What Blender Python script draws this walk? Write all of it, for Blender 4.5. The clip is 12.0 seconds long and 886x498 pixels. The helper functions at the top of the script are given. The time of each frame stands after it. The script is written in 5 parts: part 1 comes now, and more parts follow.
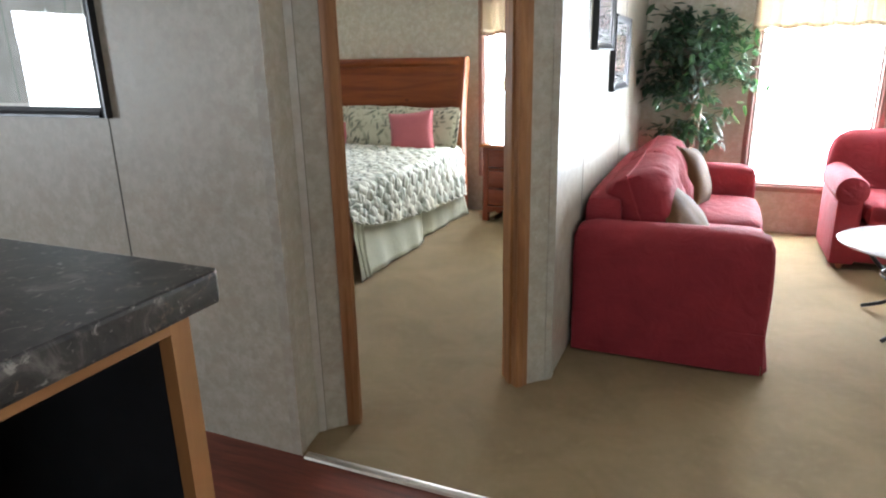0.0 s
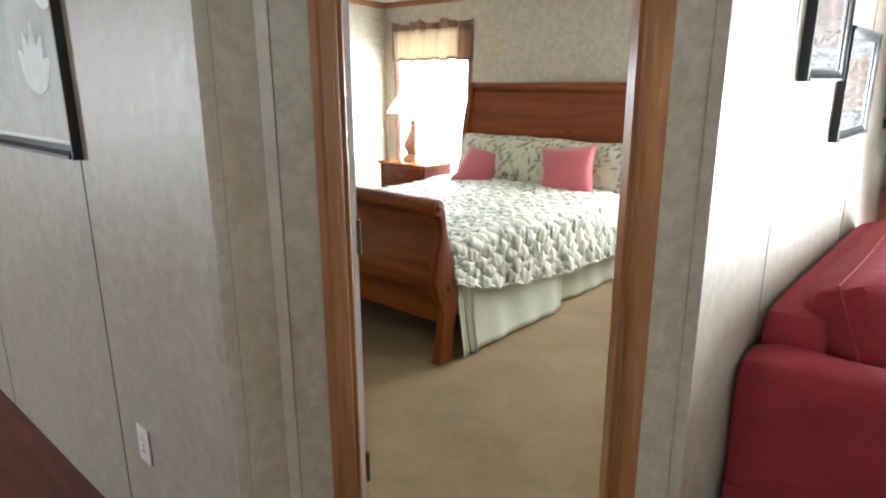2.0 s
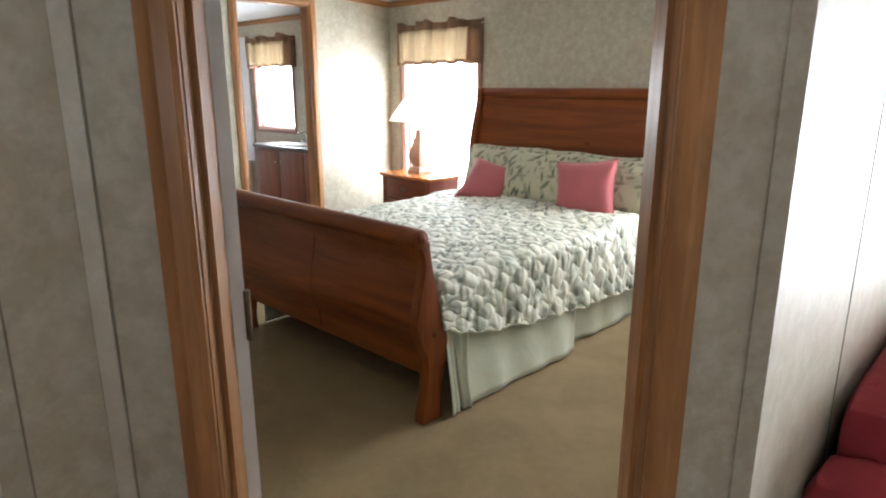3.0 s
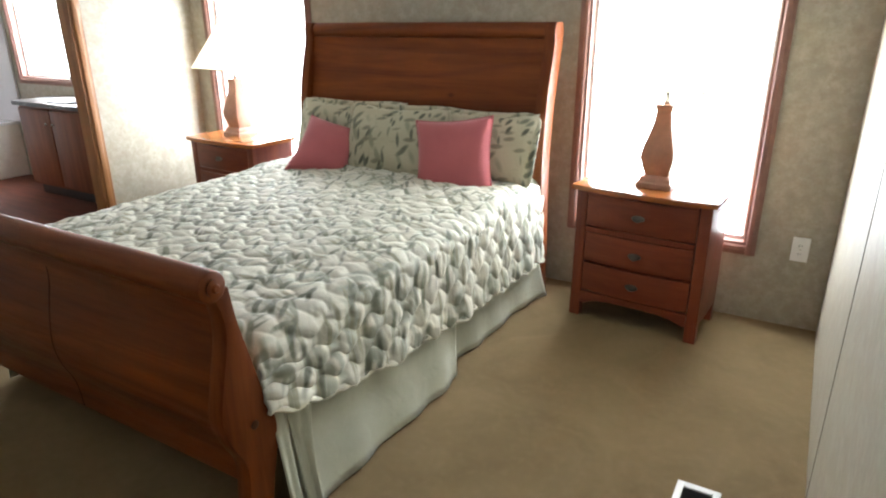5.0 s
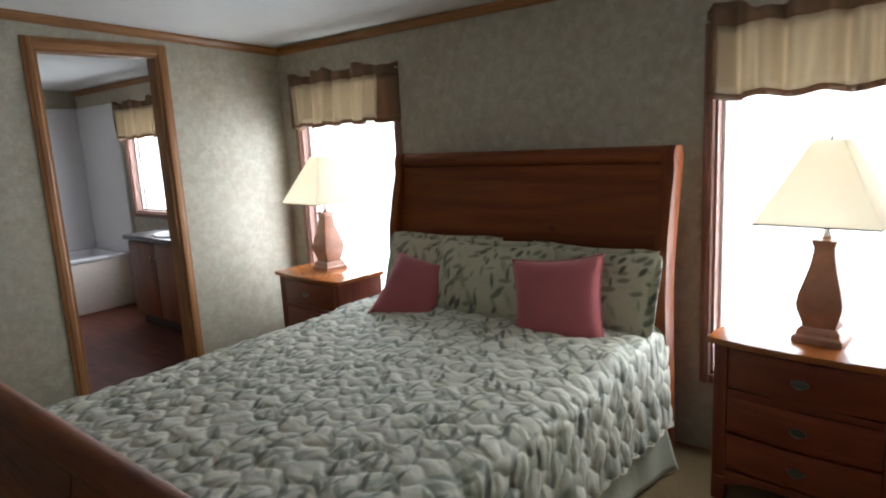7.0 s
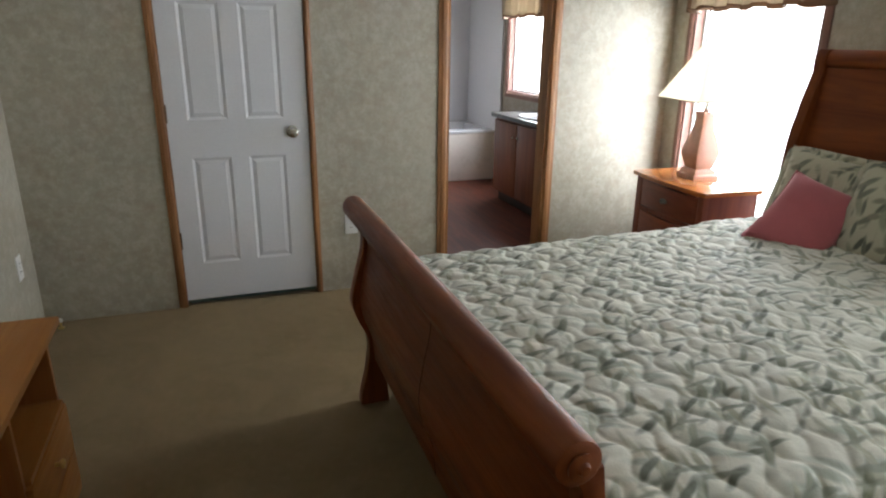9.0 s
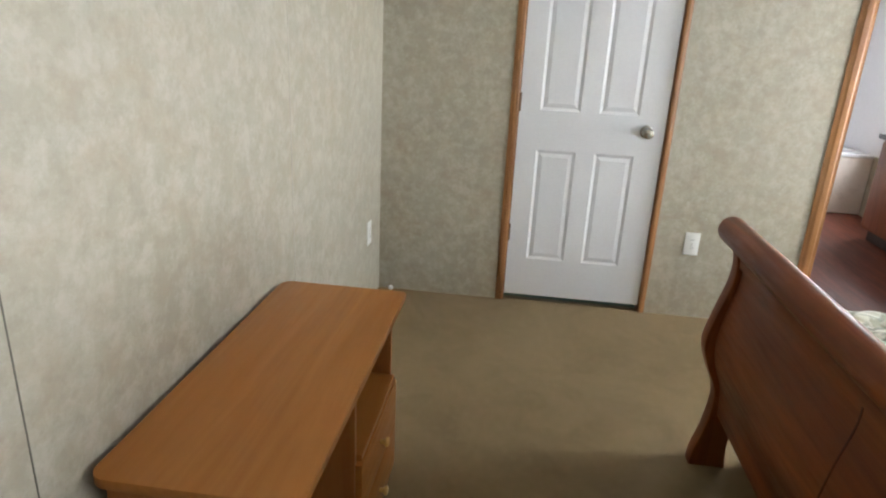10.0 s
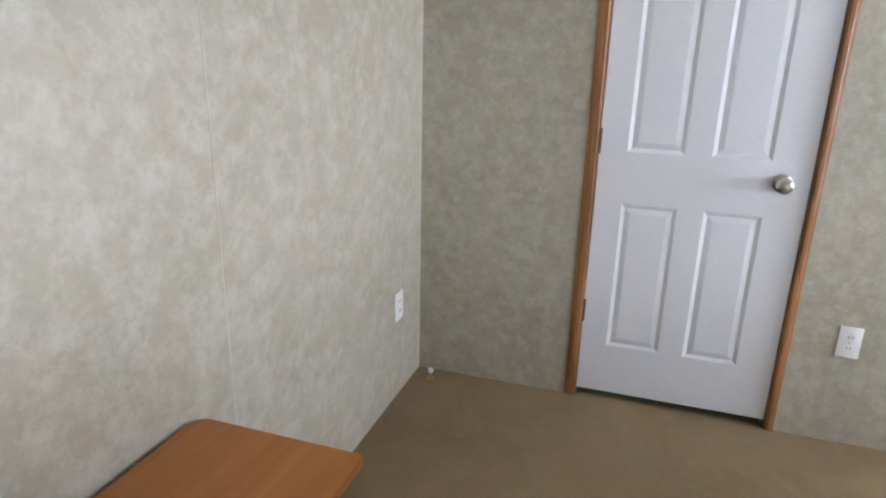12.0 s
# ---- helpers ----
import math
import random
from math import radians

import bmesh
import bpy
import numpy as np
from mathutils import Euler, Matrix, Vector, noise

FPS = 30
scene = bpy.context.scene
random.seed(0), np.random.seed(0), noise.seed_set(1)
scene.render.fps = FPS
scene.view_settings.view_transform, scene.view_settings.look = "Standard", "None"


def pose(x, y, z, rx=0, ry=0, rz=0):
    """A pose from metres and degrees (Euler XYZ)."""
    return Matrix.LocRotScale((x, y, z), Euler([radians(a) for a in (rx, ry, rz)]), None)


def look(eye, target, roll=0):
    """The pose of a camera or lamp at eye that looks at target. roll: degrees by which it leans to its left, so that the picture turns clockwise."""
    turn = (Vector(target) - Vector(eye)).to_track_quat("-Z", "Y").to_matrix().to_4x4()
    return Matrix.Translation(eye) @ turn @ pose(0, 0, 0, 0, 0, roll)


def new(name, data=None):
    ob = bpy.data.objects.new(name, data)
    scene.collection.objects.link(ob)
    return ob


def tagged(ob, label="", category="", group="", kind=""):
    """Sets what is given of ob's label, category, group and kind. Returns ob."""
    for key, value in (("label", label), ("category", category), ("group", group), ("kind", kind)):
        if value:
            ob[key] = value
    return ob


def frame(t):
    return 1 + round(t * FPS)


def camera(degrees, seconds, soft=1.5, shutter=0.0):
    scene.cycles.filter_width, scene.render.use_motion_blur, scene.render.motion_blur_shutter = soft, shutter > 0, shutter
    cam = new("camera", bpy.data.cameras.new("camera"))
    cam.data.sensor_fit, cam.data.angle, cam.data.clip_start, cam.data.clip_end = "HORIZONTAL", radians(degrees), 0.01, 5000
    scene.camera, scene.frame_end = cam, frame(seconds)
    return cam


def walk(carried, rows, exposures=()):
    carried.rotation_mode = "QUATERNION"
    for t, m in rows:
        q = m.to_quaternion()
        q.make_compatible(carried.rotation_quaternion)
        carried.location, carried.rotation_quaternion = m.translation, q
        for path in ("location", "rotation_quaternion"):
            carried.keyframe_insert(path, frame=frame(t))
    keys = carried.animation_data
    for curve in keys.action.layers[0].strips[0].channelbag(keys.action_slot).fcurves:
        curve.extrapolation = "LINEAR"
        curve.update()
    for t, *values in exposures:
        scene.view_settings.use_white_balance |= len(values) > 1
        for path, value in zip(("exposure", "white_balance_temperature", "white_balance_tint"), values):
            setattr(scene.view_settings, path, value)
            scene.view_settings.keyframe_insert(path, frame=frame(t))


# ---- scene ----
cam = camera(70.1, 12.0, 2.1)
PATH = [
    (0, (0.167, 0.32, 1.371), (-0.59, 2.079, 0.794), -1.2),
    (0.5, (0.176, 0.562, 1.375), (-0.64, 2.3, 0.813), -0.1),
    (1, (0.188, 0.801, 1.382), (-0.774, 2.471, 0.844), -2.5),
    (1.5, (0.2, 1.073, 1.392), (-0.938, 2.632, 0.868), 1.0),
    (2, (0.103, 1.298, 1.402), (-1.181, 2.743, 0.886), -0.2),
    (2.5, (-0.008, 1.561, 1.405), (-1.318, 2.987, 0.906), -1.0),
    (2.7, (-0.055, 1.668, 1.404), (-1.404, 3.059, 0.907), -0.1),
    (4.3, (-0.555, 2.323, 1.374), (-1.714, 3.85, 0.805), -0.9),
    (4.5, (-0.626, 2.405, 1.36), (-1.708, 3.975, 0.754), -2.1),
    (5, (-0.729, 2.6, 1.394), (-1.68, 4.223, 0.713), -0.3),
    (5.5, (-0.808, 2.705, 1.432), (-1.575, 4.477, 0.911), -2.5),
    (6, (-0.877, 2.8, 1.442), (-1.767, 4.553, 1.073), -2.7),
    (6.5, (-0.92, 2.946, 1.492), (-2.035, 4.573, 1.159), -3.4),
    (8.5, (-1.102, 3.046, 1.379), (-2.701, 4.1, 0.802), -0.1),
    (9, (-1.206, 3.031, 1.404), (-2.99, 3.678, 0.774), 0.8),
    (9.5, (-1.395, 2.926, 1.352), (-3.277, 3.136, 0.706), 2.2),
    (10, (-1.52, 2.839, 1.339), (-3.398, 2.62, 0.687), 2.9),
    (10.5, (-1.68, 2.813, 1.314), (-3.423, 2.177, 0.567), 2.9),
    (11, (-1.872, 2.891, 1.322), (-3.425, 1.856, 0.603), 1.9),
    (11.5, (-2.037, 2.963, 1.34), (-3.735, 2.149, 0.665), 1.0),
    (12, (-2.313, 2.99, 1.344), (-4.124, 2.401, 0.733), 1.3),
]
EXPOSURES = [(0.0, 0.56, 6250, 10), (0.5, 0.76, 6400, 10), (1.0, 0.84, 6500, 10), (1.5, 0.84, 6500, 10), (2.0, 0.86, 6500, 10), (2.7, 0.46, 6550, 10), (4.3, 0.28, 6700, 10), (5.0, 0.13, 6700, 10), (5.5, 0.1, 6600, 10), (6.0, -0.53, 6550, 10), (6.5, -1.1, 6500, 10), (6.7, -1.18, 6500, 10), (8.3, -1.0, 6600, 10), (9.0, -0.58, 6600, 10), (9.5, -0.05, 6650, 10), (10.0, 0.48, 6650, 10), (10.5, 0.60, 6400, 13), (11.0, 0.58, 6150, 15), (11.5, 0.46, 6150, 16), (12.0, 0.40, 6100, 16)]
walk(cam, [(t, look(eye, target, roll)) for t, eye, target, roll in PATH], EXPOSURES)
# world and light
world = bpy.data.worlds.new("sky")
scene.world = world
world.use_nodes = True
wn = world.node_tree.nodes
sky = wn.new("ShaderNodeTexSky")
sky.sky_type = "NISHITA"
sky.sun_disc = False
sky.sun_elevation = radians(50)
sky.sun_rotation = radians(200)
world.node_tree.links.new(sky.outputs[0], wn["Background"].inputs[0])
wn["Background"].inputs[1].default_value = 0.15


def window_light(name, x, y, z, w, h, watts, rz, colour=(0.83, 0.915, 1.0)):
    """Skylight standing in a window's opening."""
    la = bpy.data.lights.new(name, "AREA")
    la.shape, la.size, la.size_y, la.energy, la.color = "RECTANGLE", w, h, watts, colour
    ob = new(name, la)
    ob.matrix_world = pose(x, y, z, 90, 0, rz)
    return ob


# lens, plan
HEAD = 5.80      # outer wall with the windows
LEFT = -4.655    # bedroom wall with the closet door
DESK = 2.13     # bedroom face of the wall between bedroom and kitchen
KIT = 1.94       # kitchen face of that wall
LIV = -0.405     # living room face of the side wall
BED_R = -0.56    # bedroom face of the side wall
EAST, SOUTH, WEST = 3.6, -2.9, -8.05
KWEST = -5.5      # end wall of the kitchen
EAVE, SLOPE = 2.118, 0.05

window_light("sky_light", -1.335, HEAD + 0.10, 1.08, 0.86, 1.45, 85, 180)
window_light("sky_light", -4.03, HEAD + 0.10, 1.08, 0.86, 1.45, 85, 180)
window_light("sky_light", 0.83, HEAD + 0.10, 1.08, 0.80, 1.45, 120, 180)
window_light("sky_light", 1.81, HEAD + 0.10, 1.08, 0.80, 1.45, 120, 180)
window_light("sky_light", -6.65, HEAD + 0.10, 1.35, 0.74, 0.86, 54, 180)
# added fill from behind the camera; no window is known on this wall
window_light("sky_light", 1.9, SOUTH - 0.10, 1.25, 1.5, 1.2, 33, 0)
window_light("sky_light", KWEST - 0.10, -0.95, 1.35, 1.2, 1.0, 88, -90)


# materials
def nodes_of(name):
    m = bpy.data.materials.new(name)
    m.use_nodes = True
    nt = m.node_tree
    return m, nt, nt.nodes, nt.links, nt.nodes["Principled BSDF"]


def mix_rgb(nt, a, b, fac, mode="MIX"):
    n = nt.nodes.new("ShaderNodeMix")
    n.data_type, n.blend_type = "RGBA", mode
    for sock, v in ((n.inputs[0], fac), (n.inputs[6], a), (n.inputs[7], b)):
        if isinstance(v, bpy.types.NodeSocket):
            nt.links.new(v, sock)
        else:
            sock.default_value = v if not isinstance(v, tuple) else (*v[:3], 1)
    return n.outputs[2]


def noise_tex(nt, scale, detail=4, rough=0.55, vec=None, dist=0.0):
    n = nt.nodes.new("ShaderNodeTexNoise")
    n.inputs["Scale"].default_value, n.inputs["Detail"].default_value = scale, detail
    n.inputs["Roughness"].default_value, n.inputs["Distortion"].default_value = rough, dist
    if vec is not None:
        nt.links.new(vec, n.inputs["Vector"])
    return n.outputs["Fac"]


def coords(nt, scale=(1, 1, 1), rot=(0, 0, 0), kind="Object"):
    tc = nt.nodes.new("ShaderNodeTexCoord")
    mp = nt.nodes.new("ShaderNodeMapping")
    mp.inputs["Scale"].default_value, mp.inputs["Rotation"].default_value = scale, rot
    nt.links.new(tc.outputs[kind], mp.inputs["Vector"])
    return mp.outputs[0]


def ramp(nt, fac, *stops):
    n = nt.nodes.new("ShaderNodeValToRGB")
    while len(n.color_ramp.elements) < len(stops):
        n.color_ramp.elements.new(0.5)
    for e, (p, c) in zip(n.color_ramp.elements, stops):
        e.position, e.color = p, (*c, 1) if isinstance(c, tuple) else (c, c, c, 1)
    nt.links.new(fac, n.inputs[0])
    return n.outputs[0]


def bump(nt, height, strength, distance, bsdf, normal=None):
    b = nt.nodes.new("ShaderNodeBump")
    b.inputs["Strength"].default_value, b.inputs["Distance"].default_value = strength, distance
    nt.links.new(height, b.inputs["Height"])
    if normal is not None:
        nt.links.new(normal, b.inputs["Normal"])
    nt.links.new(b.outputs[0], bsdf.inputs["Normal"])
    return b.outputs[0]


def plain(name, colour, rough=0.5, metal=0.0, var=0.08, scale=30, bump_s=0.0, coat=0.0):
    """Paint, metal, plastic: one colour with slight mottling and uneven gloss."""
    m, nt, n, l, b = nodes_of(name)
    f = noise_tex(nt, scale, 5, vec=coords(nt))
    lo, hi = tuple(c * (1 - var) for c in colour), tuple(min(1, c * (1 + var)) for c in colour)
    l.new(ramp(nt, f, (0.3, lo), (0.7, hi)), b.inputs["Base Color"])
    l.new(ramp(nt, noise_tex(nt, scale * 0.3, 3, vec=coords(nt)), (0.3, rough * 0.85), (0.75, min(1, rough * 1.15))), b.inputs["Roughness"])
    b.inputs["Metallic"].default_value = metal
    b.inputs["Coat Weight"].default_value = coat
    if bump_s:
        bump(nt, f, bump_s, 0.002, b)
    return m


def wallpaper(name, base, dark, light, rough=0.42):
    """Vinyl-faced wallboard with a sponged print: cloudy blotches at two scales and a fine emboss."""
    m, nt, n, l, b = nodes_of(name)
    v = coords(nt)
    big = noise_tex(nt, 2.6, 6, 0.62, v, 0.15)
    mid = noise_tex(nt, 19, 7, 0.68, v, 0.1)
    fine = noise_tex(nt, 34, 5, 0.65, v, 0.2)
    warm = noise_tex(nt, 10, 6, 0.64, coords(nt, (1, 1, 1.3), (0.4, 0.2, 0.7)), 0.2)
    c1 = mix_rgb(nt, dark, base, ramp(nt, big, (0.26, 0.45), (0.62, 1.0)))
    c2 = mix_rgb(nt, c1, light, ramp(nt, mid, (0.42, 0.0), (0.62, 0.85)))
    c2 = mix_rgb(nt, c2, (dark[0] * 1.22, dark[1] * 1.08, dark[2] * 1.02), ramp(nt, warm, (0.46, 0.0), (0.72, 0.5)))
    c3 = mix_rgb(nt, c2, dark, ramp(nt, fine, (0.50, 0.0), (0.70, 0.42)))
    l.new(c3, b.inputs["Base Color"])
    l.new(ramp(nt, mid, (0.3, rough * 0.9), (0.7, rough * 1.15)), b.inputs["Roughness"])
    bump(nt, noise_tex(nt, 160, 3, 0.6, v), 0.12, 0.001, b)
    return m


def wood(name, dark, light, along="X", rough=0.38, scale=1.0, coat=0.15, knots=True):
    """Grain that runs along one axis, with pores and a few knots."""
    m, nt, n, l, b = nodes_of(name)
    s = {"X": (0.5, 7, 7), "Y": (7, 0.5, 7), "Z": (7, 7, 0.5)}[along]
    v = coords(nt, tuple(a * scale for a in s))
    g1 = noise_tex(nt, 2.0, 6, 0.6, v, 1.2)
    g2 = noise_tex(nt, 11.0, 4, 0.7, v, 0.3)
    c = ramp(nt, g1, (0.28, dark), (0.52, tuple((a + q) / 2 for a, q in zip(dark, light))), (0.74, light))
    c = mix_rgb(nt, c, dark, ramp(nt, g2, (0.55, 0.0), (0.75, 0.35)))
    if knots:
        vo = nt.nodes.new("ShaderNodeTexVoronoi")
        vo.inputs["Scale"].default_value = 2.6
        l.new(coords(nt, {"X": (0.7, 1, 1), "Y": (1, 0.7, 1), "Z": (1, 1, 0.7)}[along]), vo.inputs["Vector"])
        c = mix_rgb(nt, c, tuple(a * 0.35 for a in dark), ramp(nt, vo.outputs["Distance"], (0.02, 0.8), (0.055, 0.0)))
    l.new(c, b.inputs["Base Color"])
    l.new(ramp(nt, g2, (0.3, rough * 0.85), (0.75, rough * 1.25)), b.inputs["Roughness"])
    b.inputs["Coat Weight"].default_value, b.inputs["Coat Roughness"].default_value = coat, 0.2
    b.inputs["Specular IOR Level"].default_value = 0.24
    bump(nt, g2, 0.08, 0.001, b)
    return m


def carpet_material():
    m, nt, n, l, b = nodes_of("carpet")
    v = coords(nt)
    tuft = noise_tex(nt, 260, 3, 0.7, v)
    lay = noise_tex(nt, 3.0, 4, 0.6, v, 1.0)
    clump = noise_tex(nt, 30, 4, 0.6, v)
    c = ramp(nt, lay, (0.3, (0.19, 0.126, 0.052)), (0.7, (0.255, 0.174, 0.078)))
    c = mix_rgb(nt, c, (0.15, 0.10, 0.042), ramp(nt, tuft, (0.45, 0.0), (0.75, 0.6)))
    c = mix_rgb(nt, c, (0.28, 0.194, 0.09), ramp(nt, clump, (0.5, 0.0), (0.75, 0.4)))
    l.new(c, b.inputs["Base Color"])
    b.inputs["Roughness"].default_value = 0.95
    b.inputs["Sheen Weight"].default_value = 0.05
    bump(nt, tuft, 0.6, 0.006, b)
    return m


def vinyl_floor():
    m, nt, n, l, b = nodes_of("wood_look_vinyl")
    v = coords(nt, (0.7, 6, 1))
    g = noise_tex(nt, 3, 6, 0.6, v, 1.0)
    f = noise_tex(nt, 14, 4, 0.6, v)
    c = ramp(nt, g, (0.3, (0.08, 0.018, 0.010)), (0.7, (0.19, 0.048, 0.026)))
    c = mix_rgb(nt, c, (0.05, 0.015, 0.01), ramp(nt, f, (0.52, 0.0), (0.72, 0.5)))
    l.new(c, b.inputs["Base Color"])
    b.inputs["Roughness"].default_value = 0.42
    b.inputs["Specular IOR Level"].default_value = 0.35
    bump(nt, f, 0.05, 0.001, b)
    return m


def ceiling_material():
    m, nt, n, l, b = nodes_of("ceiling_board")
    v = coords(nt)
    f = noise_tex(nt, 3, 4, 0.6, v)
    l.new(ramp(nt, f, (0.3, (0.62, 0.62, 0.61)), (0.7, (0.68, 0.68, 0.67))), b.inputs["Base Color"])
    b.inputs["Roughness"].default_value = 0.85
    bump(nt, noise_tex(nt, 90, 5, 0.7, v), 0.35, 0.003, b)
    return m


def fabric(name, colour, rough=0.85, weave=420, var=0.14, sheen=0.3, folds=0.0):
    m, nt, n, l, b = nodes_of(name)
    v = coords(nt)
    wv = noise_tex(nt, weave, 2, 0.6, v)
    big = noise_tex(nt, 5, 4, 0.6, v)
    lo, hi = tuple(c * (1 - var) for c in colour), tuple(min(1, c * (1 + var)) for c in colour)
    c = ramp(nt, big, (0.3, lo), (0.7, hi))
    c = mix_rgb(nt, c, tuple(a * 0.6 for a in colour), ramp(nt, wv, (0.5, 0.0), (0.8, 0.4)))
    l.new(c, b.inputs["Base Color"])
    b.inputs["Roughness"].default_value, b.inputs["Sheen Weight"].default_value = rough, sheen
    b.inputs["Specular IOR Level"].default_value = 0.25
    h = bump(nt, wv, 0.25, 0.001, b)
    if folds:
        bump(nt, noise_tex(nt, 9, 3, 0.5, v, 1.5), folds, 0.012, b, h)
    return m


def leaf_print(name, ground, folds=0.0, scale=1.0, deep=1.0, rough=0.75, upright=False, slim=1.0, sparse=0.3, thin=1.0):
    """Cream cotton printed with sage and grey-green leaf sprays."""
    m, nt, n, l, b = nodes_of(name)
    v = coords(nt, kind="Object")
    warp = nt.nodes.new("ShaderNodeTexNoise")
    warp.inputs["Scale"].default_value = 5 * scale
    l.new(v, warp.inputs["Vector"])
    add = nt.nodes.new("ShaderNodeVectorMath")
    add.operation = "MULTIPLY_ADD"
    l.new(warp.outputs["Color"], add.inputs[0])
    add.inputs[1].default_value = (0.05, 0.05, 0.05)
    l.new(v, add.inputs[2])
    c = mix_rgb(nt, ground, tuple(a * 0.93 for a in ground), noise_tex(nt, 6, 4, 0.6, v))

    def leaves(size, rot, stretch, colour, lo, hi, seed):
        nonlocal c
        turn = nt.nodes.new("ShaderNodeMapping")
        turn.inputs["Rotation"].default_value = (1.45 if upright else 0.03, 0.1 if upright else 0.03, rot)
        turn.inputs["Location"].default_value = (seed, seed * 1.7, seed * 0.3)
        l.new(add.outputs[0], turn.inputs["Vector"])
        mp = nt.nodes.new("ShaderNodeMapping")
        mp.inputs["Scale"].default_value = (size, size * stretch * slim, size * (1.0 if upright else 0.12))
        l.new(turn.outputs[0], mp.inputs["Vector"])
        vo = nt.nodes.new("ShaderNodeTexVoronoi")
        vo.inputs["Scale"].default_value, vo.inputs["Randomness"].default_value = 1.0, 1.0
        l.new(mp.outputs[0], vo.inputs["Vector"])
        edge = ramp(nt, vo.outputs["Distance"], (lo * thin * 0.8, 1.0), (hi * thin * 1.12, 0.0))
        pick = nt.nodes.new("ShaderNodeSeparateColor")
        l.new(vo.outputs["Color"], pick.inputs[0])
        keep = ramp(nt, pick.outputs[0], (sparse, 0.0), (sparse + 0.03, 1.0))
        mul = nt.nodes.new("ShaderNodeMath")
        mul.operation = "MULTIPLY"
        l.new(edge, mul.inputs[0])
        l.new(keep, mul.inputs[1])
        c = mix_rgb(nt, c, colour, mul.outputs[0])

    pale = tuple(a * 0.66 for a in ground)
    leaves(17 * scale, 0.5, 0.27, (pale[0] * 0.92, pale[1] * 0.98, pale[2] * 0.95), 0.24, 0.31, 1.3)
    leaves(20 * scale, -0.9, 0.25, (0.31 * deep, 0.33 * deep, 0.235 * deep), 0.23, 0.29, 4.1)
    leaves(24 * scale, 1.7, 0.26, (0.42 * deep, 0.41 * deep, 0.29 * deep), 0.24, 0.30, 7.7)
    leaves(19 * scale, 2.6, 0.28, (0.165 * deep, 0.175 * deep, 0.125 * deep), 0.19, 0.25, 9.2)
    leaves(26 * scale, 0.1, 0.22, (0.27 * deep, 0.29 * deep, 0.215 * deep), 0.22, 0.28, 12.6)
    l.new(c, b.inputs["Base Color"])
    b.inputs["Roughness"].default_value, b.inputs["Sheen Weight"].default_value = rough, 0.1
    h = bump(nt, noise_tex(nt, 380, 2, 0.6, v), 0.15, 0.001, b)
    if folds:
        bump(nt, noise_tex(nt, 16, 4, 0.55, v, 2.0), folds, 0.012, b, h)
    return m


def granite_laminate():
    m, nt, n, l, b = nodes_of("speckled_laminate")
    v = coords(nt)
    c = ramp(nt, noise_tex(nt, 26, 6, 0.7, v, 0.8), (0.38, (0.010, 0.009, 0.009)), (0.56, (0.035, 0.031, 0.028)), (0.70, (0.13, 0.115, 0.10)))
    c = mix_rgb(nt, c, (0.36, 0.33, 0.29), ramp(nt, noise_tex(nt, 70, 6, 0.7, coords(nt, (1, 1, 1), (0.3, 0.5, 0.2)), 0.6), (0.58, 0.0), (0.68, 0.75)))
    c = mix_rgb(nt, c, (0.20, 0.14, 0.09), ramp(nt, noise_tex(nt, 38, 6, 0.7, coords(nt, (1, 1, 1), (0.8, 0.1, 0.6)), 0.8), (0.58, 0.0), (0.68, 0.6)))
    l.new(c, b.inputs["Base Color"])
    b.inputs["Roughness"].default_value = 0.32
    return m


def glass_material():
    m, nt, n, l, b = nodes_of("window_glass")
    b.inputs["Transmission Weight"].default_value, b.inputs["Roughness"].default_value = 1.0, 0.0
    b.inputs["IOR"].default_value = 1.45
    b.inputs["Base Color"].default_value = (1, 1, 1, 1)
    return m


def translucent_cloth(name, colour, through_colour, share=0.45, folds=0.3):
    """Thin cloth that daylight shines through."""
    m, nt, n, l, b = nodes_of(name)
    v = coords(nt)
    l.new(ramp(nt, noise_tex(nt, 8, 4, 0.6, v), (0.3, tuple(a * 0.88 for a in colour)), (0.7, colour)), b.inputs["Base Color"])
    b.inputs["Roughness"].default_value = 0.85
    bump(nt, noise_tex(nt, 300, 2, 0.6, v), 0.2, 0.001, b)
    tr = n.new("ShaderNodeBsdfTranslucent")
    tr.inputs[0].default_value = (*through_colour, 1)
    mx = n.new("ShaderNodeMixShader")
    mx.inputs[0].default_value = share
    l.new(b.outputs[0], mx.inputs[1])
    l.new(tr.outputs[0], mx.inputs[2])
    l.new(mx.outputs[0], n["Material Output"].inputs["Surface"])
    return m


WALL = wallpaper("sponged_wallpaper", (0.390, 0.358, 0.282), (0.292, 0.258, 0.187), (0.472, 0.441, 0.366), 0.46)
STRIP = wallpaper("wallpaper_batten", (0.36, 0.33, 0.262), (0.268, 0.236, 0.175), (0.44, 0.412, 0.345), 0.46)
PALE_SEAM = plain("pale_seam_strip", (0.52, 0.49, 0.42), 0.5)
SEAM = plain("seam_shadow_gap", (0.13, 0.12, 0.10), 0.8)
CARPET, VINYL, CEIL = carpet_material(), vinyl_floor(), ceiling_material()
TRIM_X = wood("stained_trim", (0.17, 0.07, 0.024), (0.41, 0.195, 0.078), "X", 0.42, knots=False)
TRIM_Y = wood("stained_trim_y", (0.17, 0.07, 0.024), (0.41, 0.195, 0.078), "Y", 0.42, knots=False)
TRIM_Z = wood("stained_trim_z", (0.17, 0.07, 0.024), (0.41, 0.195, 0.078), "Z", 0.42, knots=False)
